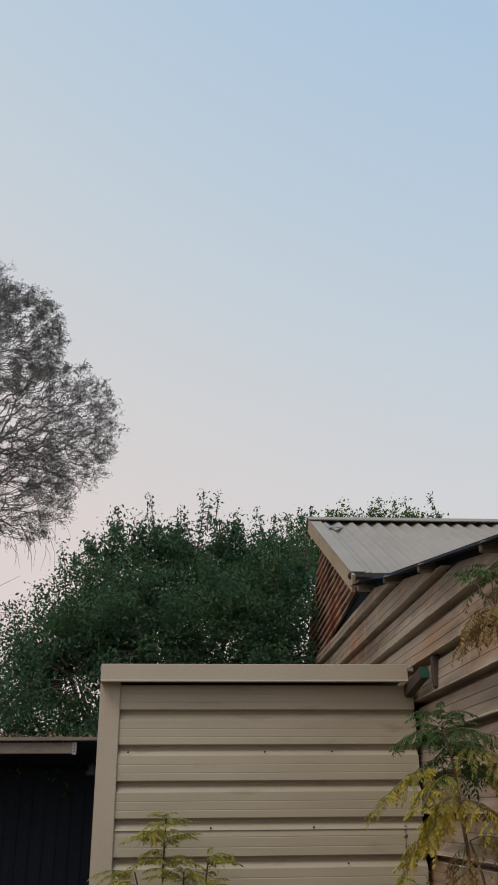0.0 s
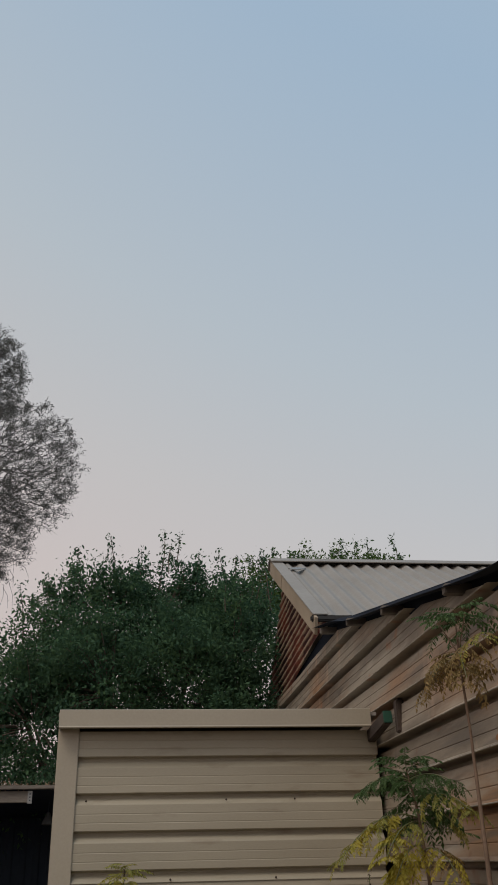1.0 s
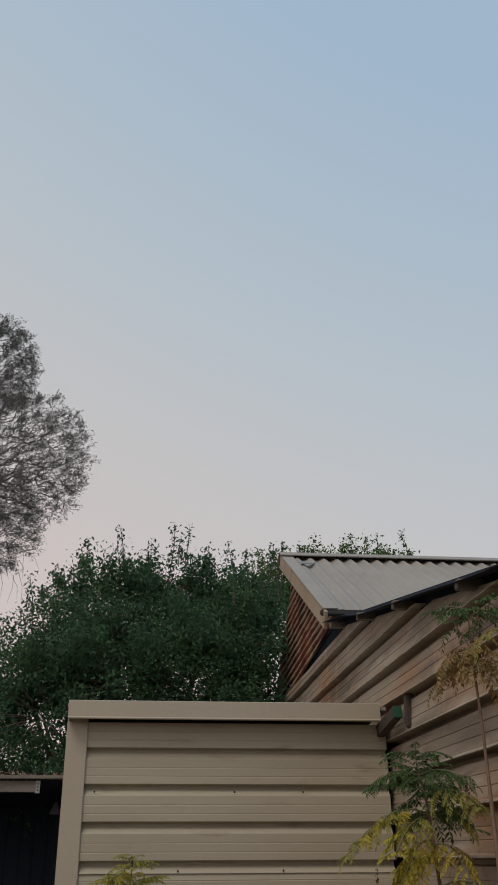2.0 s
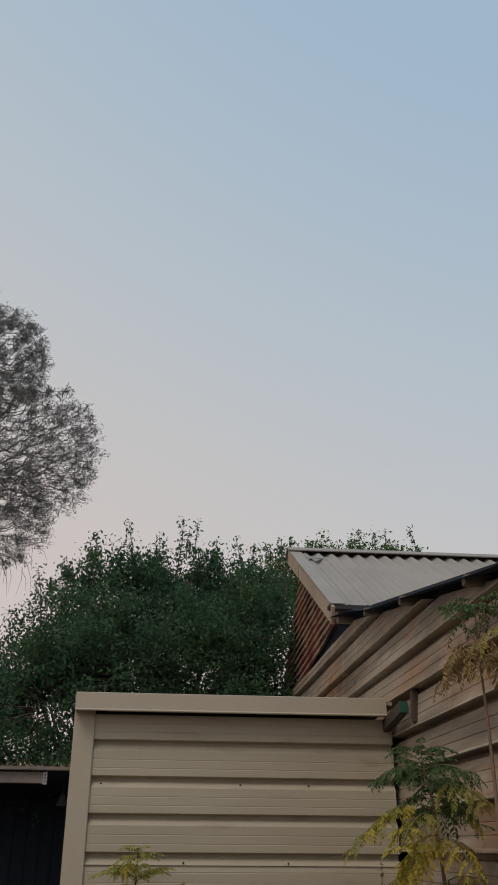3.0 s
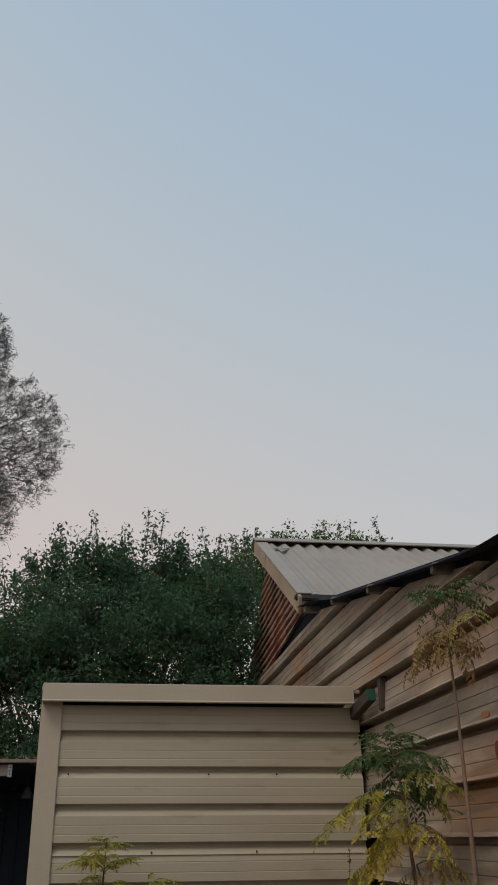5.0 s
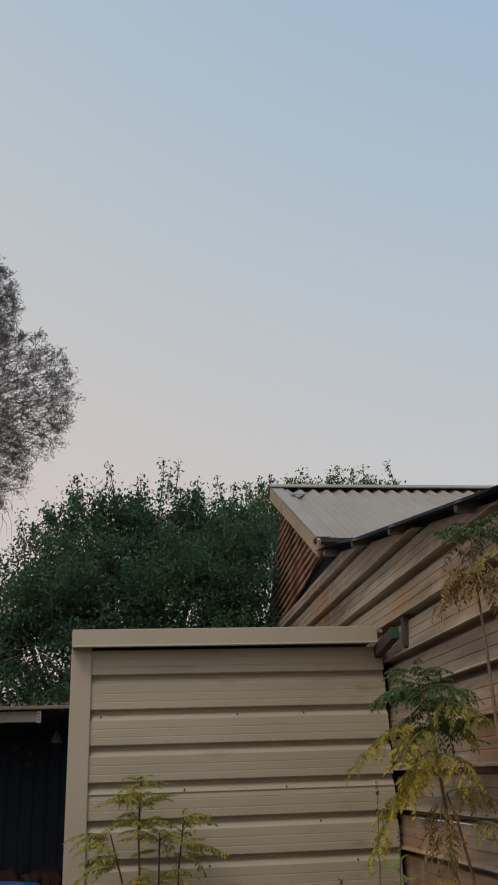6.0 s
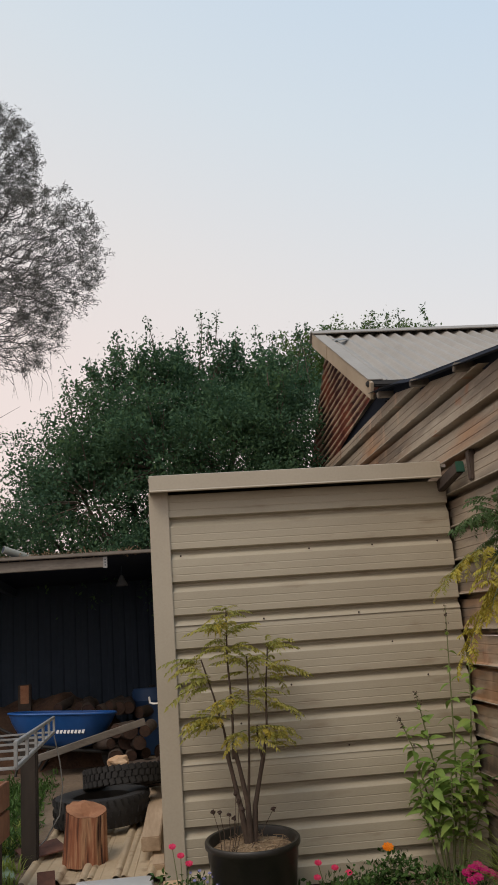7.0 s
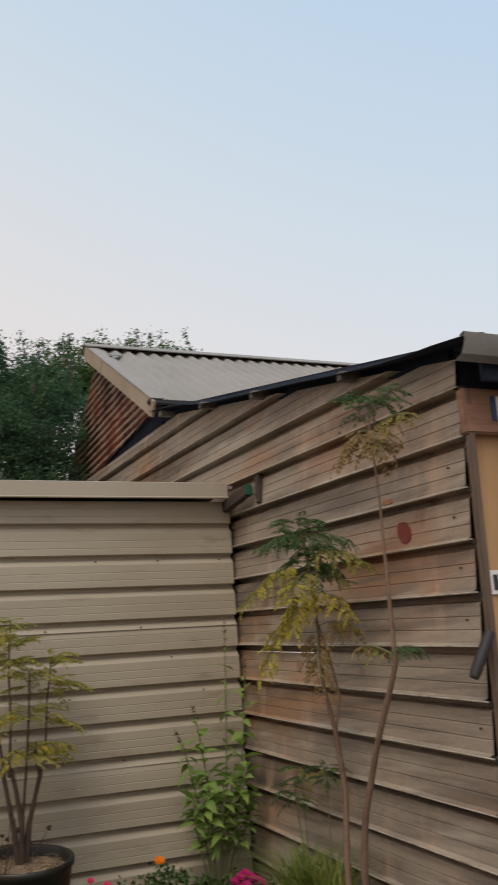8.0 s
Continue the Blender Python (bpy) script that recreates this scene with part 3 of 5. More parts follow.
for co, no in ((EAVE + Vector((0, 0, -0.05)), Vector((0, -PITCHED.z, PITCHED.y))), (RIDGE + Vector((0, 0, -0.05)), Vector((0, PITCHED.z, PITCHED.y)))):
    bmesh.ops.bisect_plane(bm, geom=bm.verts[:] + bm.edges[:] + bm.faces[:], plane_co=co, plane_no=no, clear_outer=True)
bmesh.ops.bisect_plane(bm, geom=bm.verts[:] + bm.edges[:] + bm.faces[:], plane_co=(0, 3, 3.17), plane_no=Vector((0, -0.03, -1)).normalized(), clear_outer=True)
bm.to_mesh(ob.data)
bm.free()
smooth(in_gable(ob), 60)
# dark sheet that stands for the shaded gap under the rusted iron
in_gable(part("shaded_gap", box(1.905, 1.925, 1.62, 5.9, -0.15, 3.20, 0), ROOFSHADE, gable, "dark filler painted as the shaded gap below the rusted iron"))
# roof slopes, broad waves running down them
prof = [(0.014 * k, 0.017 * math.cos(2 * math.pi * k / 10)) for k in range(400)]
for s in (1, -1):
    d = Vector((0, s * PITCHED.y, PITCHED.z))
    nrm = Vector((0, -s * PITCHED.z, PITCHED.y))
    ob = part("roof_slope", ribbed(prof, 2.52, 8, 0.002, 0.006, 9 + s), ROOFING, gable)
    m = Matrix((d, -nrm, Vector((1, 0, 0)))).transposed().to_4x4()
    m.translation = RIDGE - d * 2.50 + Vector((-0.01 if s == 1 else 0.14, 0, 0.0))
    ob.data.transform(m)
    in_gable(ob)
in_gable(part("ridge_cap", beam(RIDGE + Vector((-0.04, -0.07, 0.012)), RIDGE + Vector((5.6, -0.07, 0.012)), 0.17, 0.012, 0.004, up=(0, -0.49, 0.87)), ROOFING, gable))
in_gable(part("ridge_cap", beam(RIDGE + Vector((-0.04, 0.07, 0.012)), RIDGE + Vector((5.6, 0.07, 0.012)), 0.17, 0.012, 0.004, up=(0, 0.49, 0.87)), ROOFING, gable))
# barge boards, two lengths, with the capping strip over them
drop = Vector((0, 0, -0.058))
mid = EAVE.lerp(RIDGE, 0.68)
for a, b, o in ((EAVE - PITCHED * 0.12, mid, 0.0), (mid + PITCHED * 0.006, RIDGE + PITCHED * 0.02, 0.004)):
    off = Vector((-0.012 - o, 0, 0))
    in_gable(part("barge_board", beam(a + drop + off, b + drop + off, 0.025, 0.135, 0.003), BARGE, gable))
in_gable(part("barge_capping", beam(EAVE - PITCHED * 0.1 + Vector((0.03, 0, 0.03)), RIDGE + Vector((0.03, 0, 0.03)), 0.12, 0.008, 0.002), ROOFING, gable))

# ---- open lean-to on the other side ----
lean = thing("open_lean_to", (-2.0, 3.0, -0.15), "dark open-fronted lean-to with a weathered timber fascia", "shed")
TO_LEAN = Matrix.Translation((2.0, -3.0, 0.15))


def in_lean(ob):
    ob.matrix_basis = TO_LEAN @ ob.matrix_basis
    return ob


in_lean(part("roof", beam((-2.4, 2.9, 2.155), (-2.4, 4.75, 2.085), 4.75, 0.02, 0.002), ROOFSHADE, lean))
in_lean(part("roof_edge", box(-4.7, -0.02, 2.86, 2.90, 2.135, 2.165, 0.004), TIMBER, lean))
in_lean(part("fascia_board", box(-4.7, -0.46, 2.90, 2.935, 2.035, 2.125, 0.004), TIMBER, lean, "grey weathered fascia board"))
# inner walls, sheet and rafter carry the interior's shade in their colour
in_lean(part("back_wall", box(-4.7, 0.3, 4.66, 4.70, -0.15, 2.078, 0), INNERSHADE, lean))
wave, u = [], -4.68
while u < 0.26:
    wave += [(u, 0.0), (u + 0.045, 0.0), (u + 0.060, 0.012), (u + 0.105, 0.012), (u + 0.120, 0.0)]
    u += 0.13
back = in_lean(part("back_sheet", ribbed(wave, 1.5, 6, 0.0015, 0.006, 31), INNERSHADE, lean, "upright corrugated sheet with the lean-to's shade in its dark colour"))
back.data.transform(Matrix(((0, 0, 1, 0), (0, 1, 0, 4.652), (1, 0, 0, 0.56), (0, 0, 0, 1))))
in_lean(part("side_wall", box(-4.76, -4.702, 2.95, 4.70, -0.15, 2.07, 0), INNERSHADE, lean))
in_lean(part("side_wall", box(0.28, 0.30, 3.92, 4.65, -0.15, 2.06, 0), INNERSHADE, lean))


# ---- trees ----
def leaf_cloud(centres, count, spread, size, seed, droop=0.3, wide=0.25):
    """Many small pointed leaves, each two triangles folded on the midrib, strewn round the given twig points."""
    rng = np.random.default_rng(seed)
    c = np.asarray(centres, float)
    p = np.repeat(c, count, axis=0) + rng.normal(0, spread, (len(c) * count, 3))
    n = len(p)
    d = rng.normal(0, 1, (n, 3))
    d[:, 2] -= droop
    d /= np.linalg.norm(d, axis=1)[:, None]
    w = np.cross(d, rng.normal(0, 0.55, (n, 3)) + (0, 0, 1))
    w /= np.linalg.norm(w, axis=1)[:, None]
    s = size * rng.uniform(0.6, 1.3, (n, 1))
    up = np.cross(d, w)
    verts = np.stack([p, p + d * s * 0.5 + w * s * wide + up * s * 0.06, p + d * s, p + d * s * 0.5 - w * s * wide + up * s * 0.06], axis=1).reshape(-1, 3)
    base = np.arange(n)[:, None] * 4
    faces = np.concatenate([base + [0, 1, 2], base + [0, 2, 3]], axis=0)
    return verts.tolist(), faces.tolist()


def hedge_tree(name, base, blobs, seed, per, label, upright=9):
    """A bushy tree: limbs from the base into each clump, twigs out to the clump's skin, leaves round the twig ends."""
    rng = random.Random(seed)
    tree = thing(name, base, label, "tree")
    base = Vector(base)
    trunk, twigs, tips, shoots = bmesh.new(), bmesh.new(), [], []
    tube([(0, 0, -0.1), (0.05, 0, 0.5), (0.02, 0.05, 1.2)], [0.11, 0.09, 0.07], 9, trunk)
    for c, r in blobs:
        c = Vector(c) - base
        mid = Vector((c.x * 0.4, c.y * 0.4, c.z * 0.55))
        smooth(part("limb", tube([(0.02, 0.03, 1.0), mid, c], [0.05, 0.035, 0.015], 6), BARK, tree))
        for _ in range(int(per * r * r / 3.4 * (0.68 if c.x < -0.55 and c.z < 3.0 else 1.0))):
            # sprays of leaves stand out from the clump, each with its own gap round it
            d = Vector((rng.gauss(0, 1), rng.gauss(0, 1), rng.gauss(0, 1))).normalized()
            hub = c + d * r * rng.uniform(0.3, 0.98) ** 0.6 * (1 + 0.22 * noise.noise(d * 2.3 + c))
            tube([c + (hub - c) * 0.3, c + (hub - c) * 0.7 + Vector((0, 0, 0.03)), hub], [0.010, 0.006, 0.003], 4, twigs)
            for _ in range(8):
                tips.append(hub + Vector((rng.gauss(0, 0.12), rng.gauss(0, 0.12), rng.gauss(0.0, 0.065))) + d * rng.uniform(-0.03, 0.08))
        if c.z + base.z > 3.6:
            # upright shoots that stand above the clump
            for _ in range(upright):
                a = rng.uniform(0, 6.28)
                p = c + Vector((math.cos(a) * r * 0.7, math.sin(a) * r * 0.5, r * rng.uniform(0.6, 0.85)))
                top = p + Vector((rng.gauss(0, 0.07), 0, 0.12 + 0.36 * rng.random() ** 2.2))
                tube([p, (p + top) / 2 + Vector((rng.gauss(0, 0.02), 0, 0)), top], [0.006, 0.005, 0.002], 4, twigs)
                shoots += [p.lerp(top, f) for f in (0.15, 0.3, 0.45, 0.6, 0.75, 0.9, 1.0)]
    part("trunk", trunk, BARK, tree)
    tagged(part("twig_mass", twigs, BARK, tree), kind="stuff")
    part("shoot_leaves", leaf_cloud(shoots, 7, 0.022, 0.055, seed + 50, -0.2), HEDGELEAF, tree)
    return tree, tips


HEDGE = [((-1.40, 5.3, 2.9), 0.66), ((-1.05, 5.2, 3.55), 0.58), ((-0.5, 5.2, 3.95), 0.62), ((0.05, 5.1, 4.15), 0.66), ((0.6, 5.1, 4.25), 0.64), ((1.15, 5.3, 4.2), 0.58),
         ((-0.7, 4.7, 3.0), 0.8), ((0.1, 4.6, 3.3), 0.9), ((0.9, 4.7, 3.4), 0.8), ((1.2, 4.6, 2.7), 0.75), ((0.3, 4.7, 2.5), 0.85), ((-0.6, 5.2, 2.35), 0.65), ((-1.6, 5.6, 2.3), 0.65), ((1.6, 5.6, 4.2), 0.55), ((-2.05, 5.7, 2.75), 0.45), ((-2.5, 5.8, 2.4), 0.65), ((1.40, 4.45, 3.7), 0.48), ((1.38, 4.35, 3.05), 0.50), ((1.45, 4.9, 4.1), 0.45), ((1.35, 4.4, 2.4), 0.5)]
tree, tips = hedge_tree("hedge_tree", (0.1, 5.0, 0.2), HEDGE, 3, 300, "dense dark green leafy tree rising behind the sheds")
for k, (x, z) in enumerate(((0.643, 5.371), (-0.024, 5.304), (-0.389, 5.154), (1.296, 5.139), (1.054, 5.092), (-1.045, 4.682), (1.506, 5.038), (1.82, 5.11), (0.363, 5.136), (-0.757, 4.764))):
    # single long shoots that rise over the crown
    top = Vector((x - 0.1, 0.1, z - 0.2))
    foot = top + Vector((0.10 if k % 2 else -0.06, 0, -0.75))
    shoot = part("shoot", tube([foot, foot.lerp(top, 0.6) + Vector((0.02, 0, 0)), top], [0.009, 0.006, 0.002], 5), BARK, tree)
    part("shoot_leaves", leaf_cloud([foot.lerp(top, 0.25 + 0.75 * j / 11) for j in range(12)], 9, 0.032, 0.052, 90 + k, 0.4, 0.24), HEDGELEAF, shoot)
part("crown", leaf_cloud(tips, 32, 0.072, 0.051, 4), HEDGELEAF, tree)
BEHIND = [((2.15, 6.5, 5.12), 0.42), ((2.7, 6.6, 5.12), 0.46), ((3.25, 6.6, 5.16), 0.46), ((3.72, 6.7, 5.18), 0.46), ((4.6, 7.0, 4.82), 0.45)]
tree, tips = hedge_tree("back_tree", (3.4, 6.8, -0.15), BEHIND, 8, 460, "green leafy tree behind the grey roof", 4)
part("crown", leaf_cloud(tips, 30, 0.065, 0.048, 5), BACKLEAF, tree)


def wispy_tree():
    """A tall open-crowned tree: fine branches fan out from the limbs, thin leaves gather towards their ends."""
    rng = random.Random(12)
    base = Vector((-4.2, 7.6, 0.1))
    tree = thing("wispy_tree", base, "tall wispy tree with fine dark twigs and narrow leaves", "tree")
    smooth(part("trunk", tube([(0, 0, -0.2), (0.1, 0, 2), (0.3, -0.1, 4.5), (0.5, -0.2, 7)], [0.22, 0.18, 0.13, 0.07], 10), WISPBARK, tree))
    twigs, tips = bmesh.new(), []
    lobes = [((-1.65, 7.0, 7.12), 1.03, 0.75), ((-2.40, 7.1, 8.75), 0.86, 1.0), ((-1.95, 7.0, 6.05), 0.72, 0.6), ((-3.75, 7.4, 7.8), 1.1, 0.9), ((-3.4, 7.3, 9.6), 0.9, 0.8), ((-4.8, 7.6, 8.6), 1.3, 0.6), ((-5.2, 7.6, 7.0), 1.0, 0.6)]
    for c, r, dense in lobes:
        c = Vector(c) - base
        root = Vector((0.25, -0.1, max(3.5, c.z - 2.2)))
        inner = c + Vector((-0.95 * r if c.x > 0.5 else -0.3 * r, 0, -0.35 * r))
        smooth(part("limb", tube([root, root.lerp(inner, 0.55) + Vector((0, 0, -0.15)), inner], [0.06, 0.04, 0.024], 7), WISPBARK, tree))
        hub = inner + Vector((-0.5 * r, 0, -0.15 * r))
        # twigs grow from the nearest older twig, outward from the limb's end, and fill the lobe
        want = []
        while len(want) < int(1050 * r * r):
            d = Vector((rng.uniform(-1, 1), rng.uniform(-1, 1), rng.uniform(-1, 1)))
            if 0.04 < d.length < 1 and rng.random() < 0.30 + 0.70 * d.length:
                want.append(c + d * r * (1 + 0.06 * noise.noise(d * 3 + c)))
        want.sort(key=lambda q: (q - inner).length)
        pts, up, load = np.zeros((len(want) + 1, 3)), [0], [0] * (len(want) + 1)
        pts[0] = inner
        for k, q in enumerate(want, 1):
            step = np.array(q) - pts[:k]
            away = pts[:k] - np.array(hub)
            size = np.linalg.norm(step, axis=1) + 1e-6
            bend = (step * away).sum(axis=1) / (size * (np.linalg.norm(away, axis=1) + 1e-6))
            j = int(np.argmin(size * (1.55 - bend)))
            up.append(j)
            pts[k] = q
        for k in range(len(want), 0, -1):
            load[up[k]] += load[k] + 1
        for k in range(1, len(want) + 1):
            a, b = Vector(pts[up[k]]), Vector(pts[k])
            thick = 0.0020 + 0.0016 * load[k] ** 0.5
            tube([a, a.lerp(b, 0.5) + Vector((rng.gauss(0, 0.012), rng.gauss(0, 0.012), rng.gauss(-0.01, 0.012))), b], [thick * 1.1, thick, thick * 0.8], 3, twigs)
            if load[k] < 4:
                out = (b - inner).normalized()
                for _ in range(4):
                    q = b + (out * 0.8 + Vector((rng.gauss(0, 0.5), rng.gauss(0, 0.5), rng.gauss(0, 0.45)))) * rng.uniform(0.05, 0.13)
                    tube([b, q], [0.0025, 0.0012], 3, twigs)
                    if rng.random() < dense:
                        tips += [b.lerp(q, g) for g in (0.4, 0.8)]
    # bare drooping twigs under the crown
    for k in range(26):
        p = Vector((-2.1 + rng.uniform(-0.3, 0.9), 7.0 + rng.uniform(-0.3, 0.3), 5.5 + rng.uniform(-0.2, 0.25))) - base
        q = p + Vector((rng.uniform(-0.05, 0.2), 0, -rng.uniform(0.2, 0.5)))
        tube([p, p.lerp(q, 0.5) + Vector((0.03, 0, 0.03)), q], [0.004, 0.003, 0.0015], 3, twigs)
    for k in range(9):
        p = Vector((-2.7, 7.0, 4.45)) - base
        q = p + Vector((rng.uniform(0.35, 0.9), rng.uniform(-0.2, 0.2), rng.uniform(-0.25, 0.5)))
        tube([p, p.lerp(q, 0.5) + Vector((0, 0, -0.04)), q], [0.010, 0.006, 0.002], 4, twigs)
    smooth(part("limb", tube([(0.2, -0.1, 3.0), (0.9, -0.4, 3.7), (1.55, -0.6, 4.4)], [0.05, 0.03, 0.012], 7), WISPBARK, tree))
    tagged(part("twig_mass", twigs, WISPBARK, tree), kind="stuff")
    part("crown", leaf_cloud(tips, 4, 0.022, 0.055, 6, 0.1, 0.09), WISPLEAF, tree)


wispy_tree()


# ---- small parts of the buildings ----
def screw_mesh():
    me = bpy.data.meshes.new("screw")
    bm = bmesh.new()
    bmesh.ops.create_cone(bm, cap_ends=True, segments=6, radius1=0.006, radius2=0.004, depth=0.006)
    bm.to_mesh(me)
    bm.free()
    me.materials.append(DARKWOOD)
    return me


SCREW = screw_mesh()
for x, z in ((0.92, 1.72), (1.30, 1.72), (0.62, 1.33), (1.18, 1.33), (0.45, 0.76), (1.05, 0.60), (1.42, 0.57), (1.70, 1.72), (0.16, 1.72), (1.36, 1.15), (0.75, 0.95), (1.55, 0.95)):
    ob = new("screw", SCREW)
    ob.parent = shed
    in_shed(ob, pose(x, -0.003, z, 90))
for y in (-2.30,):
    for k in (2, 3, 4, 5, 6, 7):
        ob = new("screw", SCREW)
        ob.parent = longb
        ob.matrix_basis = TO_LONG @ pose(WALL_X - 0.024, y, LIP0 + R_PITCH * (5 - k) + 0.10 + SAG * y, 0, 90)


def blot(name, y, z, h, w, mat, seed):
    """A dab of paint or rust on the weathered wall, an uneven patch two millimetres thick."""
    n = 22
    ring = []
    for k in range(n):
        a = 2 * math.pi * k / n
        r = 1 + 0.18 * noise.noise(Vector((math.cos(a) * 1.6, math.sin(a) * 1.6, seed)))
        ring.append((w * r * math.cos(a) + 0.25 * w * math.sin(a), h * r * math.sin(a)))
    verts = [(WALL_X - 0.0275, y + u, z + v) for u, v in ring] + [(WALL_X - 0.021, y + u, z + v) for u, v in ring]
    faces = [tuple(range(n))] + [(k, (k + 1) % n, n + (k + 1) % n, n + k) for k in range(n)]
    in_long(part(name, (verts, faces), mat, longb))


blot("paint_patch", -1.930, 1.573, 0.050, 0.048, REDPAINT, 1)
blot("paint_spot", -1.829, 1.730, 0.014, 0.040, RUSTWASH, 4)

# plate, pull handle and fittings on the end wall
plate = in_long(part("number_plate", box(1.846, 1.896, -2.434, -2.4265, 1.258, 1.350, 0.002), WHITEPAINT, longb, "small white plate with a dark mark"))
part("mark", box(1.860, 1.882, -2.437, -2.4335, 1.275, 1.333, 0.001), BLACKGRIP, plate)
grip = in_long(part("pull_handle", tube([(1.690, -2.47, 0.965), (1.700, -2.47, 0.982), (1.782, -2.465, 1.108), (1.790, -2.465, 1.122)], [0.017, 0.021, 0.021, 0.017], 12), BLACKGRIP, longb, "black rubber pull handle"))
smooth(grip, 50)
part("strap", beam((1.77, -2.465, 1.09), (1.81, -2.42, 1.10), 0.015, 0.012, 0.002), GALV, grip)
bend = [(-2.57, 2.236), (-2.62, 2.236), (-2.648, 2.222), (-2.662, 2.18), (-2.655, 2.13), (-2.63, 2.108)]
rows = [[(x - (0.016 * k if x < 1.8 else 0.0), y, z - 0.012 * (x - 1.7)) for k, (y, z) in enumerate(bend)] for x in (1.745, 1.80, 2.4, 3.4)]
bm = bmesh.new()
grid = [[bm.verts.new(p) for p in r] for r in rows]
for p, q in zip(grid, grid[1:]):
    for k in range(len(bend) - 1):
        bm.faces.new((p[k], p[k + 1], q[k + 1], q[k]))
bmesh.ops.solidify(bm, geom=bm.faces[:], thickness=0.003)
smooth(in_long(part("end_flashing", bm, ROOFING, longb, "bent grey steel flashing over the roof corner")), 35)
# near-black board gives the shade below the flashing by its colour
in_long(part("fascia_board", box(1.81, 3.4, -2.60, -2.58, 2.05, 2.235, 0.003), ROOFSHADE, longb, "fascia board coloured as the dark void under the flashing"))
for k in range(-5, 9):
    # pale bead along each lip, its bright edge highlight put into the colour
    z = LIP0 + R_PITCH * k
    y0 = max(-2.352 - 0.045 * (z + 0.05) + 0.004, (z - 2.728) / (0.223 - SAG))
    bead = tube([(WALL_X - 0.044, y0 + (5.0 - y0) * f, z + 0.001 + SAG * (y0 + (5.0 - y0) * f)) for f in (0, 0.25, 0.5, 0.75, 1)], 0.0032, 6)
    in_long(part("lip_bead", bead, LIPLIGHT, longb, "pale bead with the lip's highlight in its colour"))
# black blocks that paint the shaded hollow at each lip's end
for k in range(-3, 6):
    z = LIP0 + R_PITCH * k + SAG * -2.37
    y = -2.352 - 0.045 * (z + 0.15) - 0.004
    in_long(part("lip_hollow_shade", box(WALL_X - 0.034, WALL_X - 0.004, y - 0.004, y + 0.02, z - 0.021, z + 0.001, 0.002), BLACKGRIP, longb))
in_long(part("blue_strip", box(1.928, 1.950, -2.482, -2.4745, 1.93, 2.03, 0.001), DRUMBLUE, longb))
in_long(part("pale_strip", box(1.952, 2.0, -2.482, -2.4745, 1.93, 2.03, 0.001), WHITEPAINT, longb))
# timber block between the two buildings
br = thing("timber_bracket", (1.80, -0.45, 2.0), "brown timber block with a green-painted end fixed to the wall", "bracket")
for nm, bmx, mat, lab in (("arm", beam((1.755, -0.02, 2.045), (1.768, -0.37, 2.085), 0.045, 0.07, 0.005), DARKWOOD, ""), ("painted_end", beam((1.768, -0.371, 2.085), (1.769, -0.382, 2.0865), 0.05, 0.065, 0.003), GREENPAINT, "green painted end"), ("block", box(1.80, 1.842, -0.46, -0.40, 1.995, 2.165, 0.006), DARKWOOD, "")):
    ob = part(nm, bmx, mat, br, lab)
    ob.matrix_basis = Matrix.Translation((-1.80, 0.45, -2.0))
# gutter stub at the eave of the gabled building
in_gable(part("gutter", beam((1.70, 1.36, 3.155), (3.2, 1.36, 3.155), 0.05, 0.045, 0.01), BLACKGRIP, gable, "dark rusted gutter end"))
in_gable(part("loose_flashing", beam((1.86, 3.05, 4.165), (1.98, 3.18, 4.225), 0.10, 0.006, 0.002, up=(0, -0.49, 0.87)), GALV, gable, "loose bent strip of pale flashing"))

# lean-to fittings
LL = random.Random(9)
litter = leaf_cloud([(-4.6 + 4.5 * LL.random(), 2.885 + 0.09 * LL.random(), 2.166 + 0.012 * LL.random()) for _ in range(420)], 3, 0.012, 0.035, 71, 0.2, 0.2)
tagged(part("leaf_litter", litter, MULCH), "dry leaf litter gathered along the lean-to roof edge", "litter", kind="stuff")
strap = in_lean(part("strap", box(-0.492, -0.455, 2.893, 2.899, 2.025, 2.125, 0.001), GALV, lean, "pale galvanised joining strap"))
# dark tabs on the solid strap, coloured like shaded holes
for z in (2.05, 2.075, 2.10):
    part("hole", box(-0.478, -0.468, 2.890, 2.8928, z - 0.005, z + 0.005, 0), INNERSHADE, strap)
in_lean(part("rafter", box(-1.6, -1.54, 2.94, 4.64, 1.98, 2.065, 0.004), INNERSHADE, lean))
shade = in_lean(part("lamp_shade", lathe([(0.012, 0.10), (0.02, 0.085), (0.05, 0.02), (0.055, 0.0), (0.05, 0.004), (0.015, 0.08)], 16), DULLMETAL, lean, "small dull metal lamp shade"))
shade.matrix_basis = TO_LEAN @ pose(-0.355, 3.35, 1.90)
part("flex", tube([(0, 0, 0.09), (0, 0, 0.14), (0.0, 0.0, 0.19)], 0.004, 6), INNERSHADE, shade)
pipe = thing("plastic_pipe", (-1.383, 2.980, 2.223), "short pale plastic pipe lying on the lean-to roof", "pipe")
bm = bmesh.new()
tube([(0, 0, 0.03), (0.209, 0.140, -0.041)], 0.035, 14, bm)
smooth(part("tube", bm, PIPEGREY, pipe), 50)
# dark disc over the closed tube end, painted as its shaded bore
part("bore", lathe([(0.029, 0.0), (0.0, 0.0005)], 14), INNERSHADE, pipe).matrix_basis = Matrix.Translation((-0.002, -0.001, 0.03)) @ Vector((-0.209, -0.140, 0.071)).to_track_quat("Z", "Y").to_matrix().to_4x4()

# white hooks on the shed's side
hook = thing("wall_hook", (0.0, 1.55, 0.86), "white bent-wire hook on the shed's side wall", "hook")
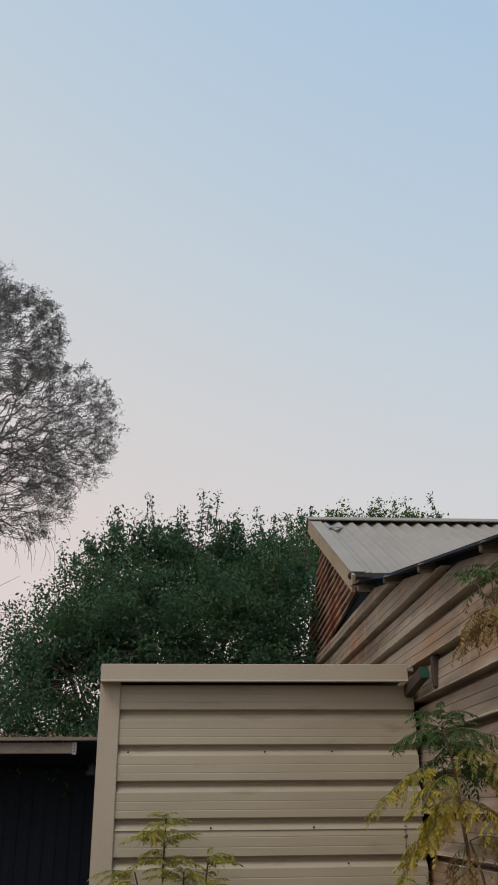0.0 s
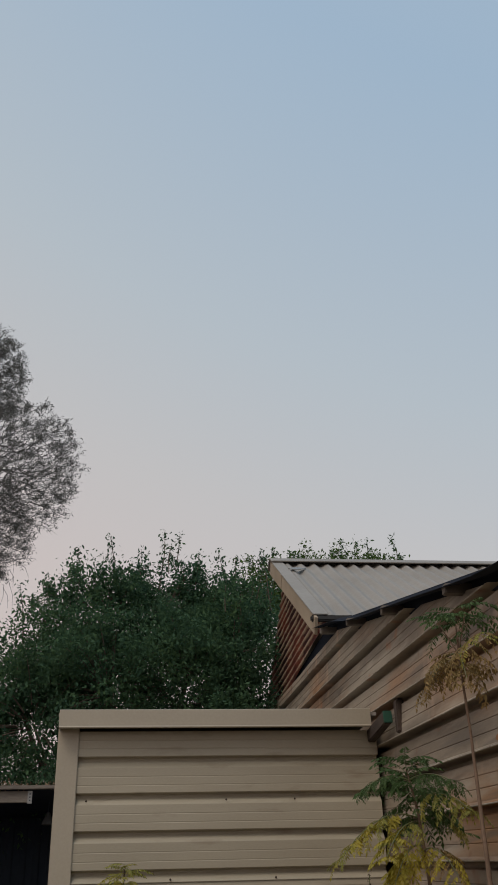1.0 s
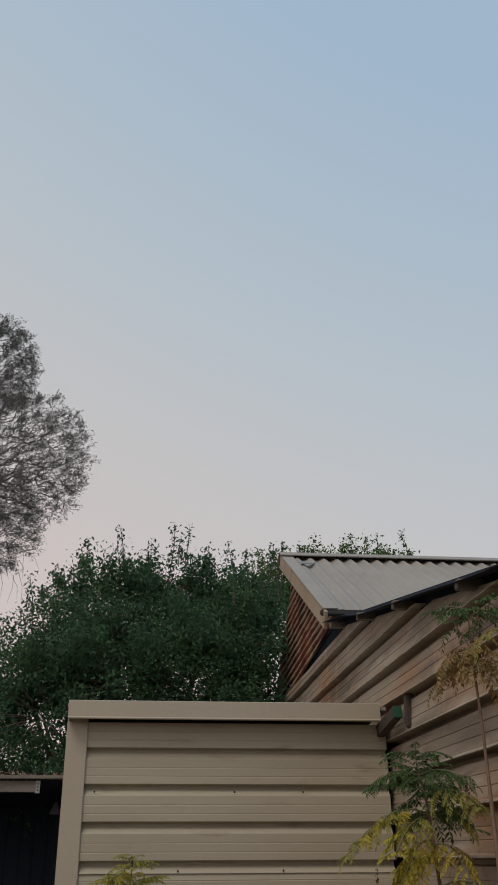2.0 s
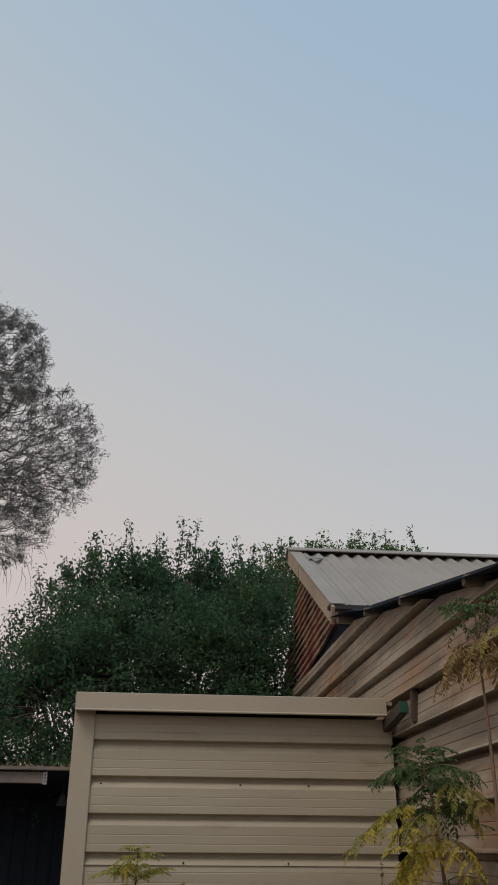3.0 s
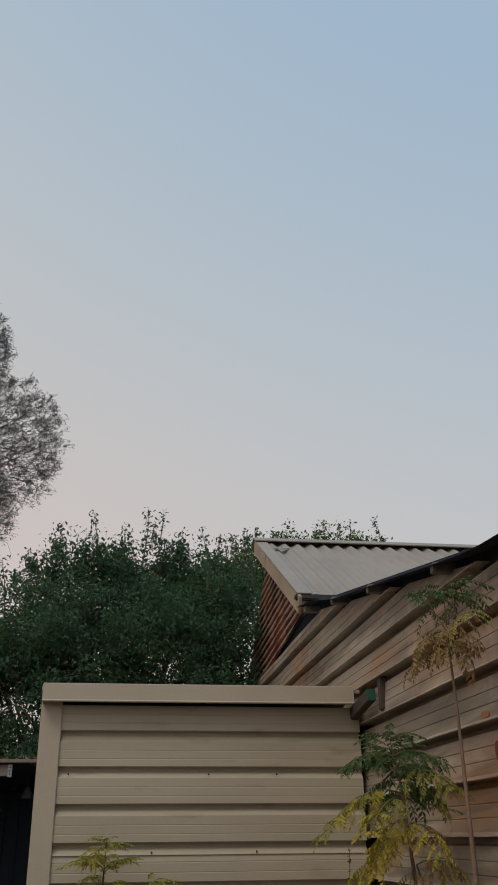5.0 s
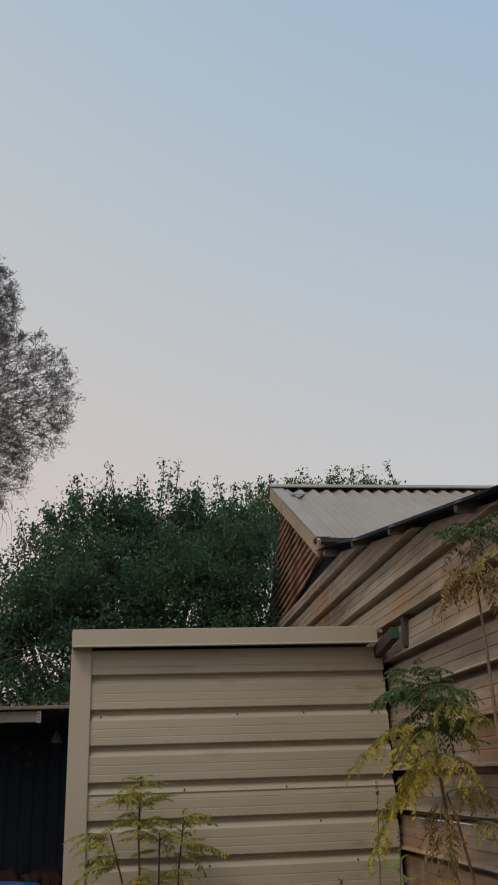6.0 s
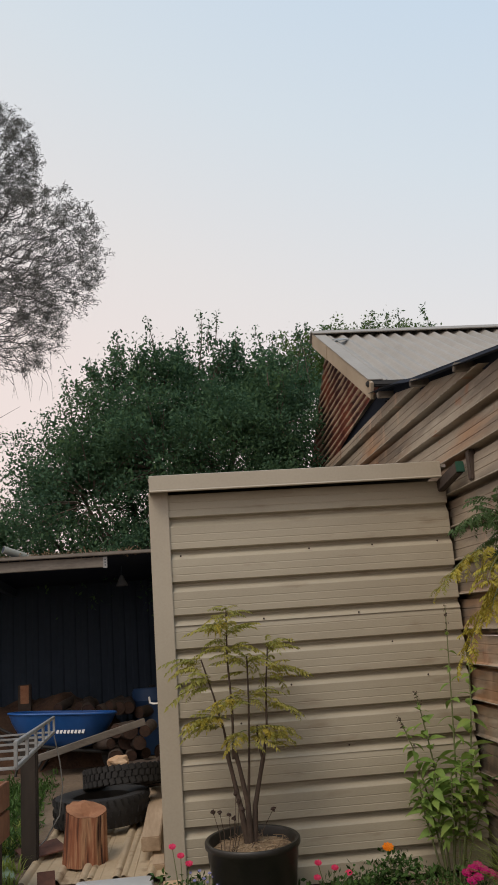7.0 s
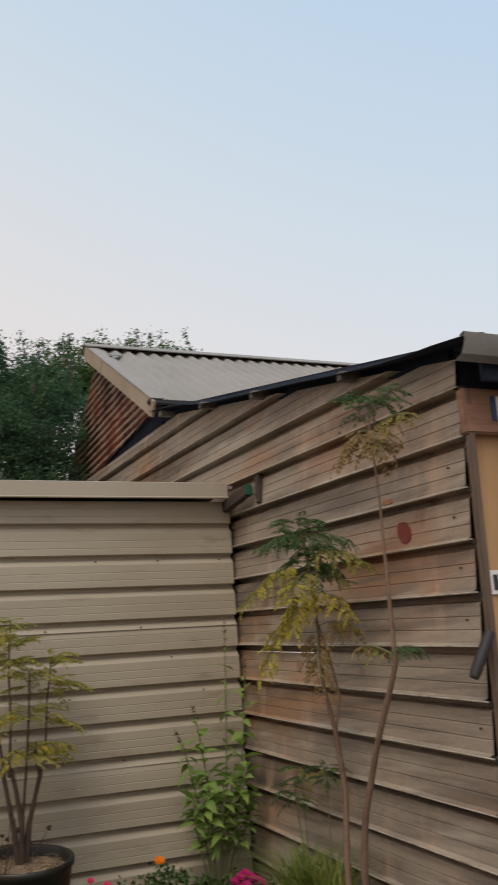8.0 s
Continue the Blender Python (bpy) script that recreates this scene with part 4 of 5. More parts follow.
for y in (0.0, 0.10):
    smooth(part("prong", tube([(0.012, y, 0.05), (0.004, y, 0.0), (-0.07, y, 0.0), (-0.095, y, 0.008), (-0.10, y, 0.05)], 0.006, 8), WHITEPAINT, hook), 60)
part("plate", box(0.006, 0.016, -0.02, 0.12, 0.01, 0.07, 0.002), WHITEPAINT, hook)


# ---- clutter beside the shed ----
def loft(rings, close=True, bm=None, cap=True):
    bm = bm or bmesh.new()
    made = [[bm.verts.new(p) for p in r] for r in rings]
    n = len(made[0])
    for a, b in zip(made, made[1:]):
        for k in range(n):
            bm.faces.new((a[k], a[(k + 1) % n], b[(k + 1) % n], b[k]))
    if cap:
        bm.faces.new(made[-1])
    return bm


def rounded(x0, x1, y0, y1, z, r, n=5):
    pts = []
    for cx, cy, a0 in ((x1 - r, y1 - r, 0), (x0 + r, y1 - r, 90), (x0 + r, y0 + r, 180), (x1 - r, y0 + r, 270)):
        for k in range(n + 1):
            a = radians(a0 + 90 * k / n)
            pts.append((cx + r * math.cos(a), cy + r * math.sin(a), z))
    return pts


def wheelbarrow(place, label):
    """Nose towards +x; the tray's rim stands half a metre up."""
    b = thing("wheelbarrow", place, label, "wheelbarrow")
    outer = [rounded(-0.48, 0.48, -0.31, 0.31, 0.54, 0.27, 8), rounded(-0.445, 0.445, -0.285, 0.285, 0.46, 0.24, 8), rounded(-0.36, 0.36, -0.225, 0.225, 0.33, 0.18, 8), rounded(-0.28, 0.27, -0.17, 0.17, 0.26, 0.13, 8), rounded(-0.20, 0.18, -0.12, 0.12, 0.24, 0.10, 8)]
    inner = [[(x * 0.985, y * 0.985, z + 0.006) for x, y, z in r] for r in outer]
    bm = loft(outer)
    loft(inner, bm=bm)
    smooth(part("tray", bm, BLUEPAINT, b, "blue painted steel tray"), 50)
    rim = [Vector(p) for p in outer[0]]
    smooth(part("rim", tube([p + Vector((0, 0, 0.004)) for p in rim + rim[:1]], 0.011, 8), BLUEPAINT, b), 60)
    for k in range(8):
        x = 0.0 + k * 0.032
        mark = beam((-0.004, 0, -0.027), (0.006, 0, 0.027), 0.021, 0.003, 0, up=(0, 1, 0))
        part("marking", mark, POLY, b).matrix_basis = pose(x, -0.262, 0.405, -25, 0, 0)
    for s in (-1, 1):
        smooth(part("handle", tube([(0.50, s * 0.05, 0.20), (0.1, s * 0.17, 0.235), (-0.4, s * 0.25, 0.30), (-0.85, s * 0.28, 0.50)], 0.016, 8), BLACKGRIP, b), 60)
        smooth(part("leg", tube([(-0.30, s * 0.23, 0.29), (-0.36, s * 0.22, 0.02), (-0.22, s * 0.22, 0.012), (-0.08, s * 0.20, 0.24)], 0.013, 8), BLACKGRIP, b), 60)
    wheel = smooth(part("wheel", lathe([(0.05, -0.02), (0.11, -0.025), (0.15, -0.045), (0.19, -0.035), (0.20, 0.0), (0.19, 0.035), (0.15, 0.045), (0.11, 0.025), (0.05, 0.02), (0.05, -0.02)], 24), RUBBER, b), 50)
    wheel.matrix_basis = pose(0.56, 0, 0.20, 90)
    return b


bx, by = -0.97, 3.45
wheelbarrow(pose(bx, by, soil_at(bx, by) - 0.01, 0, 3.5, -2), "blue steel wheelbarrow with white marking on its side")
drum = thing("plastic_drum", (-0.13, 4.15, soil_at(-0.13, 4.15) - 0.01), "dull dark blue plastic drum in the shade of the lean-to", "drum")
smooth(part("body", lathe([(0.0, 0.0), (0.19, 0.0), (0.205, 0.02), (0.205, 0.24), (0.212, 0.25), (0.205, 0.26), (0.205, 0.50), (0.212, 0.51), (0.205, 0.52), (0.205, 0.60), (0.19, 0.63), (0.0, 0.635)], 32), DRUMBLUE, drum), 40)
part("cap", lathe([(0.03, 0.635), (0.03, 0.655), (0.0, 0.656)], 16), BLACKGRIP, drum)


def heap(name, x0, x1, y0, y1, top, mat, label, seed):
    n, m = 40, 26
    verts, faces = [], []
    for i in range(n + 1):
        for j in range(m + 1):
            u, v = i / n, j / m
            x, y = x0 + (x1 - x0) * u, y0 + (y1 - y0) * v
            e = max(0.0, 1 - abs(2 * u - 1) ** 4) * max(0.0, 1 - abs(2 * v - 1) ** 2.5)
            g = soil_at(x, y) - 0.03
            z = g + (top - g) * e * (0.82 + 0.3 * noise.noise(Vector((x * 2.6, y * 2.6, seed)))) + (0.05 * noise.noise(Vector((x * 9, y * 9, seed))) + 0.03 * noise.noise(Vector((x * 23, y * 23, seed)))) * e
            verts.append((x, y, z))
    for i in range(n):
        for j in range(m):
            a = i * (m + 1) + j
            faces.append((a, a + m + 1, a + m + 2, a + 1))
    ob = part(name, (verts, faces), mat)
    smooth(ob, 60)
    tagged(ob, label, "heap", kind="stuff")


heap("woodchip_heap", -2.6, -0.22, 3.65, 4.64, 0.98, EARTH, "brown heap of woodchip under the lean-to", 2)


def log(place, r, length, label, cut=CUTWOOD):
    b = thing("log", place, label, "log", "cut logs")
    prof = [(r * (1 + 0.06 * math.sin(k * 1.7)), length * k / 8) for k in range(9)]
    bm = lathe(prof, 18)
    for v in bm.verts:
        a = math.atan2(v.co.y, v.co.x)
        f = 1 + 0.10 * noise.noise(Vector((math.cos(a) * 2, math.sin(a) * 2, v.co.z * 1.5 + r * 40)))
        v.co.x *= f
        v.co.y *= f
    smooth(part("bark", bm, DARKWOOD, b), 60)
    for z in (0.001, length - 0.001):
        part("cut_face", lathe([(r * 0.98, z), (0.0, z)], 18), cut, b)
    return b


log(pose(-0.42, 2.75, soil_at(-0.3, 2.7) + 0.10, 0, 90, 0), 0.11, 0.34, "short dark log end beside the shed", OLDCUT)
LR = random.Random(17)
for row in range(4):
    # firewood stacked against the shed's side
    for col in range(4 - row // 2):
        r = LR.uniform(0.042, 0.072)
        x, y = -0.49 + 0.128 * col + 0.05 * (row % 2), 3.10 + LR.uniform(-0.12, 0.08)
        log(pose(x, y, soil_at(x, y) + 0.07 + 0.108 * row, -90 + LR.uniform(-10, 10), 0, LR.uniform(-28, 28)), r, LR.uniform(0.30, 0.38), "brown weathered firewood log in a low stack", OLDCUT)
for k in range(9):
    # loose billets lying on the woodchip
    x, y = -1.02 + 0.095 * k, 3.80 + LR.uniform(-0.06, 0.05)
    log(pose(x, y, 0.80 + LR.uniform(-0.05, 0.06) - 0.25 * max(0, x + 0.45), -84 + LR.uniform(-9, 9), 0, LR.uniform(-50, 50)), LR.uniform(0.045, 0.07), LR.uniform(0.24, 0.34), "brown weathered firewood billet on the woodchip heap", OLDCUT)
post = thing("timber_post", (-1.36, 3.98, soil_at(-1.3, 4.0) - 0.05), "short upright brown timber post with a pale face", "post")
part("body", box(-0.06, 0.06, -0.05, 0.05, 0, 0.80, 0.008), DARKWOOD, post)
part("pale_face", box(-0.035, 0.045, -0.056, -0.049, 0.62, 0.79, 0.003), CUTWOOD, post)
rail = thing("leaning_rail", (-1.1, 2.5, 0.44), "grey weathered rail leaning across the yard clutter", "plank")
part("rail", beam((0.0, 0.0, 0.02), (0.92, 0.35, 0.245), 0.05, 0.055, 0.004), TIMBER, rail)


def tyre(place, r, width, rim, label, lug=1.0):
    t = thing("tyre", place, label, "tyre", "old tyres")
    h = width / 2
    prof = [(rim, -h * 0.75), (rim + 0.02, -h * 0.9), (r * 0.82, -h), (r * 0.94, -h * 0.92), (r * 0.975, -h * 0.7), (r * 0.985, 0), (r * 0.975, h * 0.7), (r * 0.94, h * 0.92), (r * 0.82, h), (rim + 0.02, h * 0.9), (rim, h * 0.75), (rim + 0.012, 0.0), (rim, -h * 0.75)]
    smooth(part("carcass", lathe(prof, 48), RUBBER, t), 40)
    me = bpy.data.meshes.new("tread_block")
    bm = box(-0.014, 0.004 + 0.008 * lug, -0.019 * lug, 0.019 * lug, -0.022, 0.022, 0.004)
    bm.to_mesh(me)
    bm.free()
    me.materials.append(RUBBER)
    for k in range(40):
        a = 2 * math.pi * k / 40
        for row, sh in ((-0.68, 0.0), (0.0, 0.5), (0.68, 0.0)):
            b = a + sh * 2 * math.pi / 40
            ob = new("tread_block", me)
            ob.parent = t
            ob.matrix_basis = Matrix.Rotation(b, 4, "Z") @ Matrix.Translation((r * 0.985, 0, h * row)) @ Matrix.Rotation(0.25 if row else -0.2, 4, "X")
    return t


tx, ty = -0.53, 1.50
tyre(pose(tx + 0.075, ty, soil_at(tx, ty) + 0.155, 2, -2, 20), 0.335, 0.20, 0.20, "old black tyre lying flat on the ground", 0.35)
tyre(pose(tx + 0.235, ty + 0.16, soil_at(tx, ty) + 0.330, -4, 8, 75), 0.295, 0.125, 0.17, "old knobbly black tyre tilted on another tyre")
rock = thing("stone", (-0.345, 1.86, soil_at(-0.36, 1.86) + 0.372), "small ochre broken stone resting on a tyre", "stone")
bm = bmesh.new()
bmesh.ops.create_icosphere(bm, subdivisions=3, radius=1)
for v in bm.verts:
    f = 1 + 0.35 * noise.noise(v.co * 1.6) + 0.1 * noise.noise(v.co * 5)
    v.co = Vector((v.co.x * 0.085 * f, v.co.y * 0.05 * f, max(-0.03, v.co.z * 0.05 * f)))
part("lump", bm, ROCK, rock)

# upright stump
sx, sy = -0.505, 0.72
st = thing("log_stump", pose(sx, sy, soil_at(sx, sy) + 0.018, 0, 2, 0), "upright red-brown log stump with a fresh orange cut top", "stump")
n = 40
bm = bmesh.new()
rings = []
for k in range(9):
    z = 0.315 * k / 8
    ring = []
    for i in range(n):
        a = 2 * math.pi * i / n
        q = Vector((math.cos(a) * 2.2, math.sin(a) * 2.2, z * 0.8))
        r = (0.140 - 0.012 * k / 8) * (1 + 0.09 * noise.noise(q) + 0.05 * noise.noise(q * 2.7) - 0.05 * abs(math.sin(a * 5.5 + 2 * noise.noise(q))))
        ring.append((r * math.cos(a), r * math.sin(a) * 0.92, z * (1 + 0.9 * r * math.sin(a) - 0.35 * r * math.cos(a))))
    rings.append(ring)
loft(rings, bm=bm, cap=False)
smooth(part("bark", bm, REDBARK, st), 28)
top = [(x * 0.985, y * 0.985, z + 0.002) for x, y, z in rings[-1]]
bm = bmesh.new()
prev = None
for f in (1.0, 0.75, 0.5, 0.25):
    ring = [bm.verts.new((x * f, y * f, z + 0.005 * noise.noise(Vector((x * f * 60, y * f * 20, 1))))) for x, y, z in top]
    if prev:
        for i in range(n):
            bm.faces.new((prev[i], prev[(i + 1) % n], ring[(i + 1) % n], ring[i]))
    prev = ring
bm.faces.new(prev)
part("cut_top", bm, CUTWOOD, st, "orange sawn top with growth rings")

# roofing sheets on the ground, beams and scraps
prof, x = [], 0.0
while x < 0.66:
    prof += [(x, 0.0), (x + 0.012, 0.020), (x + 0.022, 0.026), (x + 0.036, 0.026), (x + 0.046, 0.020), (x + 0.058, 0.0), (x + 0.12, -0.002), (x + 0.124, 0.002), (x + 0.13, -0.002)]
    x += 0.195
prof.append((x, 0.0))


def ground_sheet(x, y, yaw, length, mat, label, name="roofing_sheet", use=prof, lift=0.012):
    ob = part(name, ribbed(use, length, 8, 0.0015, 0.003, x * 9), mat)
    m = Matrix((Vector((0, 1, 0)), Vector((0, 0, -1)), Vector((1, 0, 0)))).transposed().to_4x4()
    ob.data.transform(m)
    slope = math.degrees(math.atan(0.11))
    ob.matrix_world = pose(x, y, soil_at(x, y) + lift, slope, 0, yaw)
    smooth(ob, 35)
    return tagged(ob, label, "roofing sheet", "sheets on the ground")


SANDY = surface("sandy_roof_sheet", ((0.3, (0.40, 0.31, 0.20)), (0.7, (0.53, 0.43, 0.30))), 0.5, grain=50, blotch=5, bump=0.05)
stained(REDBARK, (0.035, 0.014, 0.009), 9.0, 5, (3, 3, 0.25), 0.56, 0.66, 4)
stained(SANDY, (0.22, 0.15, 0.09), 9.0, 6, (1, 1, 1), 0.58, 0.72, 2)
ground_sheet(-0.87, 0.42, -4, 1.25, SANDY, "sandy cream ribbed roofing sheet lying on the ground", lift=0.016)
ground_sheet(-0.52, 0.34, -3, 1.35, SANDY, "sandy cream ribbed roofing sheet lapped over another", use=prof[:28], lift=0.034)
ground_sheet(-1.08, 0.50, 14, 0.5, GREENSTEEL, "small pale green roofing offcut on the soil", "roofing_offcut", prof[:10], lift=0.03)
plate = thing("rusted_plate", pose(-0.80, 0.98, soil_at(-0.8, 1.0) + 0.055, 8, -6, 25), "rusted flat iron plate on the ground", "scrap")
part("plate", box(-0.14, 0.14, -0.12, 0.12, -0.004, 0.004, 0.003), PLAINRUST, plate)
scrap = thing("rusted_scrap", pose(-0.69, 0.36, soil_at(-0.7, 0.4) + 0.055, 60, 0, 10), "small rusted iron scrap standing on a sheet", "scrap")
part("plate", box(-0.05, 0.05, -0.05, 0.05, -0.003, 0.003, 0.002), PLAINRUST, scrap)
for a, b, w, h, lab in (((-0.10, 0.60, 0.075), (-0.06, 1.9, 0.215), 0.115, 0.085, "pale sawn beam lying on another beside the shed"), ((-0.055, 0.44, -0.045), (-0.055, 1.7, 0.10), 0.075, 0.075, "pale sawn beam on the ground beside the shed")):
    ob = thing("timber_beam", a, lab, "timber", "beams beside the shed")
    bm = beam(a, b, w, h, 0.006)
    p = part("timber", bm, PALEPINE, ob)
    p.matrix_basis = Matrix.Translation(-Vector(a))
tub = thing("plastic_tub", (-0.30, 0.12, soil_at(-0.3, 0.1) - 0.01), "upturned pale plastic tub on the soil", "tub")
bm = loft([rounded(-0.22, 0.22, -0.15, 0.15, 0.0, 0.03), rounded(-0.215, 0.215, -0.145, 0.145, 0.085, 0.03), rounded(-0.205, 0.205, -0.135, 0.135, 0.095, 0.03)])
smooth(part("shell", bm, POLY, tub), 50)
block = thing("sandstone_block", (0.02, -0.28, -0.14), "pale orange edging stone at the shed corner", "stone")
part("stone", box(-0.06, 0.07, -0.08, 0.08, 0, 0.17, 0.02), ROCK, block)
cable = thing("wire", (-0.72, 1.2, soil_at(-0.7, 1.2)), "thin pale wire looping down to the ground", "wire")
part("strand", tube([(0.02, -0.30, 0.72), (0.05, -0.26, 0.55), (0.06, -0.22, 0.40), (0.03, -0.18, 0.22), (-0.06, -0.20, 0.08), (-0.16, -0.22, 0.0)], 0.004, 6), GALV, cable)


def rail_bench():
    """A long galvanised rack on timber legs."""
    b = thing("rail_bench", (-0.62, -0.5, soil_at(-0.62, -0.5)), "galvanised steel rack on dark timber legs", "bench")
    inv = Matrix.Translation(-Vector((-0.62, -0.5, soil_at(-0.62, -0.5))))
    P, Q = Vector((-0.70, 0.9, 0.84)), Vector((-0.53, -1.6, 0.84))

    def add(nm, bm, mat):
        part(nm, bm, mat, b).matrix_basis = inv

    w = Vector((-0.42, 0, 0))
    dn = Vector((0, 0, -0.09))
    add("rail", beam(P, Q, 0.018, 0.016, 0.002), GALV)
    add("rail", beam(P + dn, Q + dn, 0.018, 0.016, 0.002), GALV)
    add("rail", beam(P + w, Q + w, 0.018, 0.016, 0.002), GALV)
    add("rail", beam(P + w + dn, Q + w + dn, 0.018, 0.016, 0.002), GALV)
    for k in range(6):
        p = P.lerp(Q, k / 5)
        add("upright", beam(p + Vector((0, 0, 0.005)), p + dn, 0.014, 0.014, 0.002, up=(0, 1, 0)), GALV)
        add("cross_bar", beam(p + dn, p + dn + w, 0.014, 0.012, 0.002), GALV)
    for p in (P, Q):
        for o in (Vector((-0.15, -0.05, 0)), Vector((-0.40, -0.05, 0))):
            f = p + o
            add("leg", box(f.x - 0.05, f.x + 0.05, f.y - 0.045, f.y + 0.045, soil_at(f.x, f.y) - 0.05, 0.735, 0.008), LEGWOOD)


rail_bench()
crate = thing("planter_box", (-1.16, 0.0, soil_at(-1, 0) - 0.06), "terracotta-stained timber planter box on dark legs", "planter")
for z in (0.42, 0.575):
    part("board", box(-0.24, 0.26, -0.20, -0.175, z + 0.005, z + 0.145, 0.004), TERRA, crate)
    part("board", box(0.262, 0.287, -0.20, 0.26, z + 0.005, z + 0.145, 0.004), TERRA, crate)
    part("board", box(-0.24, 0.26, 0.235, 0.26, z + 0.005, z + 0.145, 0.004), TERRA, crate)
part("fill", box(-0.23, 0.26, -0.173, 0.233, 0.42, 0.66, 0.01), SOIL, crate)
for x in (-0.2, 0.22):
    for y in (-0.15, 0.2):
        part("leg", box(x - 0.03, x + 0.03, y - 0.03, y + 0.03, 0.0, 0.418, 0.004), DARKWOOD, crate)


# ---- plants ----
def frond_mesh(name, length, pairs, leaf, mat, seed, arch=0.5):
    """A feathery leaf along +x that arches down: a thin rachis with pairs of pointed leaflets and one at the tip."""
    rng = random.Random(seed)
    verts, faces = [], []

    def at(f):
        return Vector((length * (f - 0.12 * arch * f * f), 0.03 * length * math.sin(f * 3 + seed), length * arch * (0.35 * f - 0.85 * f * f)))

    r = 0.0014
    nodes = [0.0, 0.12] + [0.22 + 0.76 * i / (pairs - 1) for i in range(pairs)]
    for f in nodes:
        p = at(f)
        verts.extend([p + Vector((0, r, 0)), p + Vector((0, -r, 0)), p + Vector((0, 0, -r * 1.6))])
    for i in range(len(nodes) - 1):
        for j in range(3):
            a = i * 3
            faces.append((a + j, a + (j + 1) % 3, a + 3 + (j + 1) % 3, a + 3 + j))

    def leaflet(root, d, s):
        """A pointed leaflet that grows from a vertex of the rachis."""
        p = verts[root]
        w = (d.cross(Vector((rng.gauss(0, 0.35), rng.gauss(0, 0.35), 1)))).normalized()
        n = d.cross(w)
        k = len(verts)
        verts.extend([p + d * s * 0.42 + w * s * 0.22 + n * s * 0.05, p + d * s + Vector((0, 0, -0.14 * s)), p + d * s * 0.42 - w * s * 0.22 + n * s * 0.05])
        faces.extend([(root, k, k + 1), (root, k + 1, k + 2)])

    for i in range(pairs):
        f = nodes[i + 2]
        t = (at(min(f + 0.02, 1.02)) - at(f)).normalized()
        s = leaf * (1.05 - 0.5 * abs(f - 0.5)) * rng.uniform(0.7, 1.25)
        for side in (1, -1):
            if rng.random() < 0.06:
                continue
            d = (t * rng.uniform(0.2, 0.7) + Vector((0, side * rng.uniform(0.6, 1.0), -rng.uniform(0.2, 1.0)))).normalized()
            leaflet((i + 2) * 3 + (0 if side > 0 else 1), d, s * rng.uniform(0.8, 1.2))
    leaflet((pairs + 1) * 3 + 2, ((at(1.0) - at(0.95)).normalized() + Vector((0, 0, -0.3))).normalized(), leaf)
    me = bpy.data.meshes.new(name)
    me.from_pydata([tuple(v) for v in verts], [], faces)
    me.materials.append(mat)
    return me


def fronds_of(mat, tag, length=0.19, leaf=0.038, pairs=8):
    return [frond_mesh("frond_" + tag, length * s, pairs, leaf, mat, 11 * i + 3, 0.35 + 0.2 * i) for i, s in enumerate((0.8, 1.0, 1.15))]


YELLOW, GREEN, GOLD, BRONZE = fronds_of(FRONDLEAF, "yellowing", 0.19, 0.030, 10), fronds_of(GREENFROND, "green", 0.19, 0.034, 9), fronds_of(GOLDFROND, "golden", 0.20, 0.042, 10), fronds_of(RUSTFROND, "bronzed")
RNG = random.Random(21)


def put_fronds(plant, origin, at, count, kinds, tilt=(10, 45), face=None, spread=180, scale=1.0):
    """Fronds round a stem's node; face, in degrees, is the way most of them point."""
    count = round(count * 2.5)
    for k in range(count):
        turn = (face + RNG.uniform(-spread, spread)) if face is not None else 360 * k / count + RNG.uniform(-25, 25)
        s = 1.15 * scale * RNG.uniform(0.75, 1.15)
        ob = new("frond", RNG.choice(kinds))
        ob.parent = plant
        ob.matrix_basis = Matrix.Translation(Vector(at) - Vector(origin) + Vector((0, 0, RNG.uniform(-0.05, 0.03)))) @ pose(0, 0, 0, 0, 0, turn) @ pose(0, 0, 0, RNG.uniform(-15, 15), -RNG.uniform(*tilt), 0) @ Matrix.Scale(s, 4)


def stem(plant, origin, pts, radii, mat, sides=7):
    o = Vector(origin)
    smooth(part("stem", tube([Vector(p) - o for p in pts], radii, sides), mat, plant), 60)


def spray(plant, origin, a, b, rise, kinds, size=0.42, nodes=12):
    """A drooping compound leaf: a thin rib from a to b with small fronds hanging along both sides and one at the tip."""
    a, b, o = Vector(a), Vector(b), Vector(origin)
    mid = a.lerp(b, 0.5) + Vector((0, 0, rise))
    pts = [a.lerp(mid, f).lerp(mid.lerp(b, f), f) for f in (0.0, 0.2, 0.4, 0.6, 0.8, 1.0)]
    smooth(part("rib", tube([p - o for p in pts], [0.0035, 0.003, 0.0026, 0.0022, 0.0018, 0.0012], 5), GREENSTEM, plant), 60)
    head = math.degrees(math.atan2(b.y - a.y, b.x - a.x))
    for k in range(nodes):
        f = 0.25 + 0.75 * k / (nodes - 1)
        p = a.lerp(mid, f).lerp(mid.lerp(b, f), f) - o
        for side in (1, -1) if k < nodes - 1 else (1, -1, 0):
            ob = new("frond", RNG.choice(kinds))
            ob.parent = plant
            ob.matrix_basis = Matrix.Translation(p) @ pose(0, 0, 0, 0, 0, head + side * RNG.uniform(50, 80)) @ pose(0, 0, 0, RNG.uniform(-20, 20), RNG.uniform(5, 40), 0) @ Matrix.Scale(1.35 * size * RNG.uniform(0.8, 1.15) * (1.1 - 0.35 * f), 4)


# pot with its small tree
PX, PY, PZ = 0.445, -0.28, -0.14
pot = thing("flower_pot", pose(PX, PY, PZ + 0.012, 6.5, 0, 0), "large dark glazed flower pot standing before the shed", "pot")
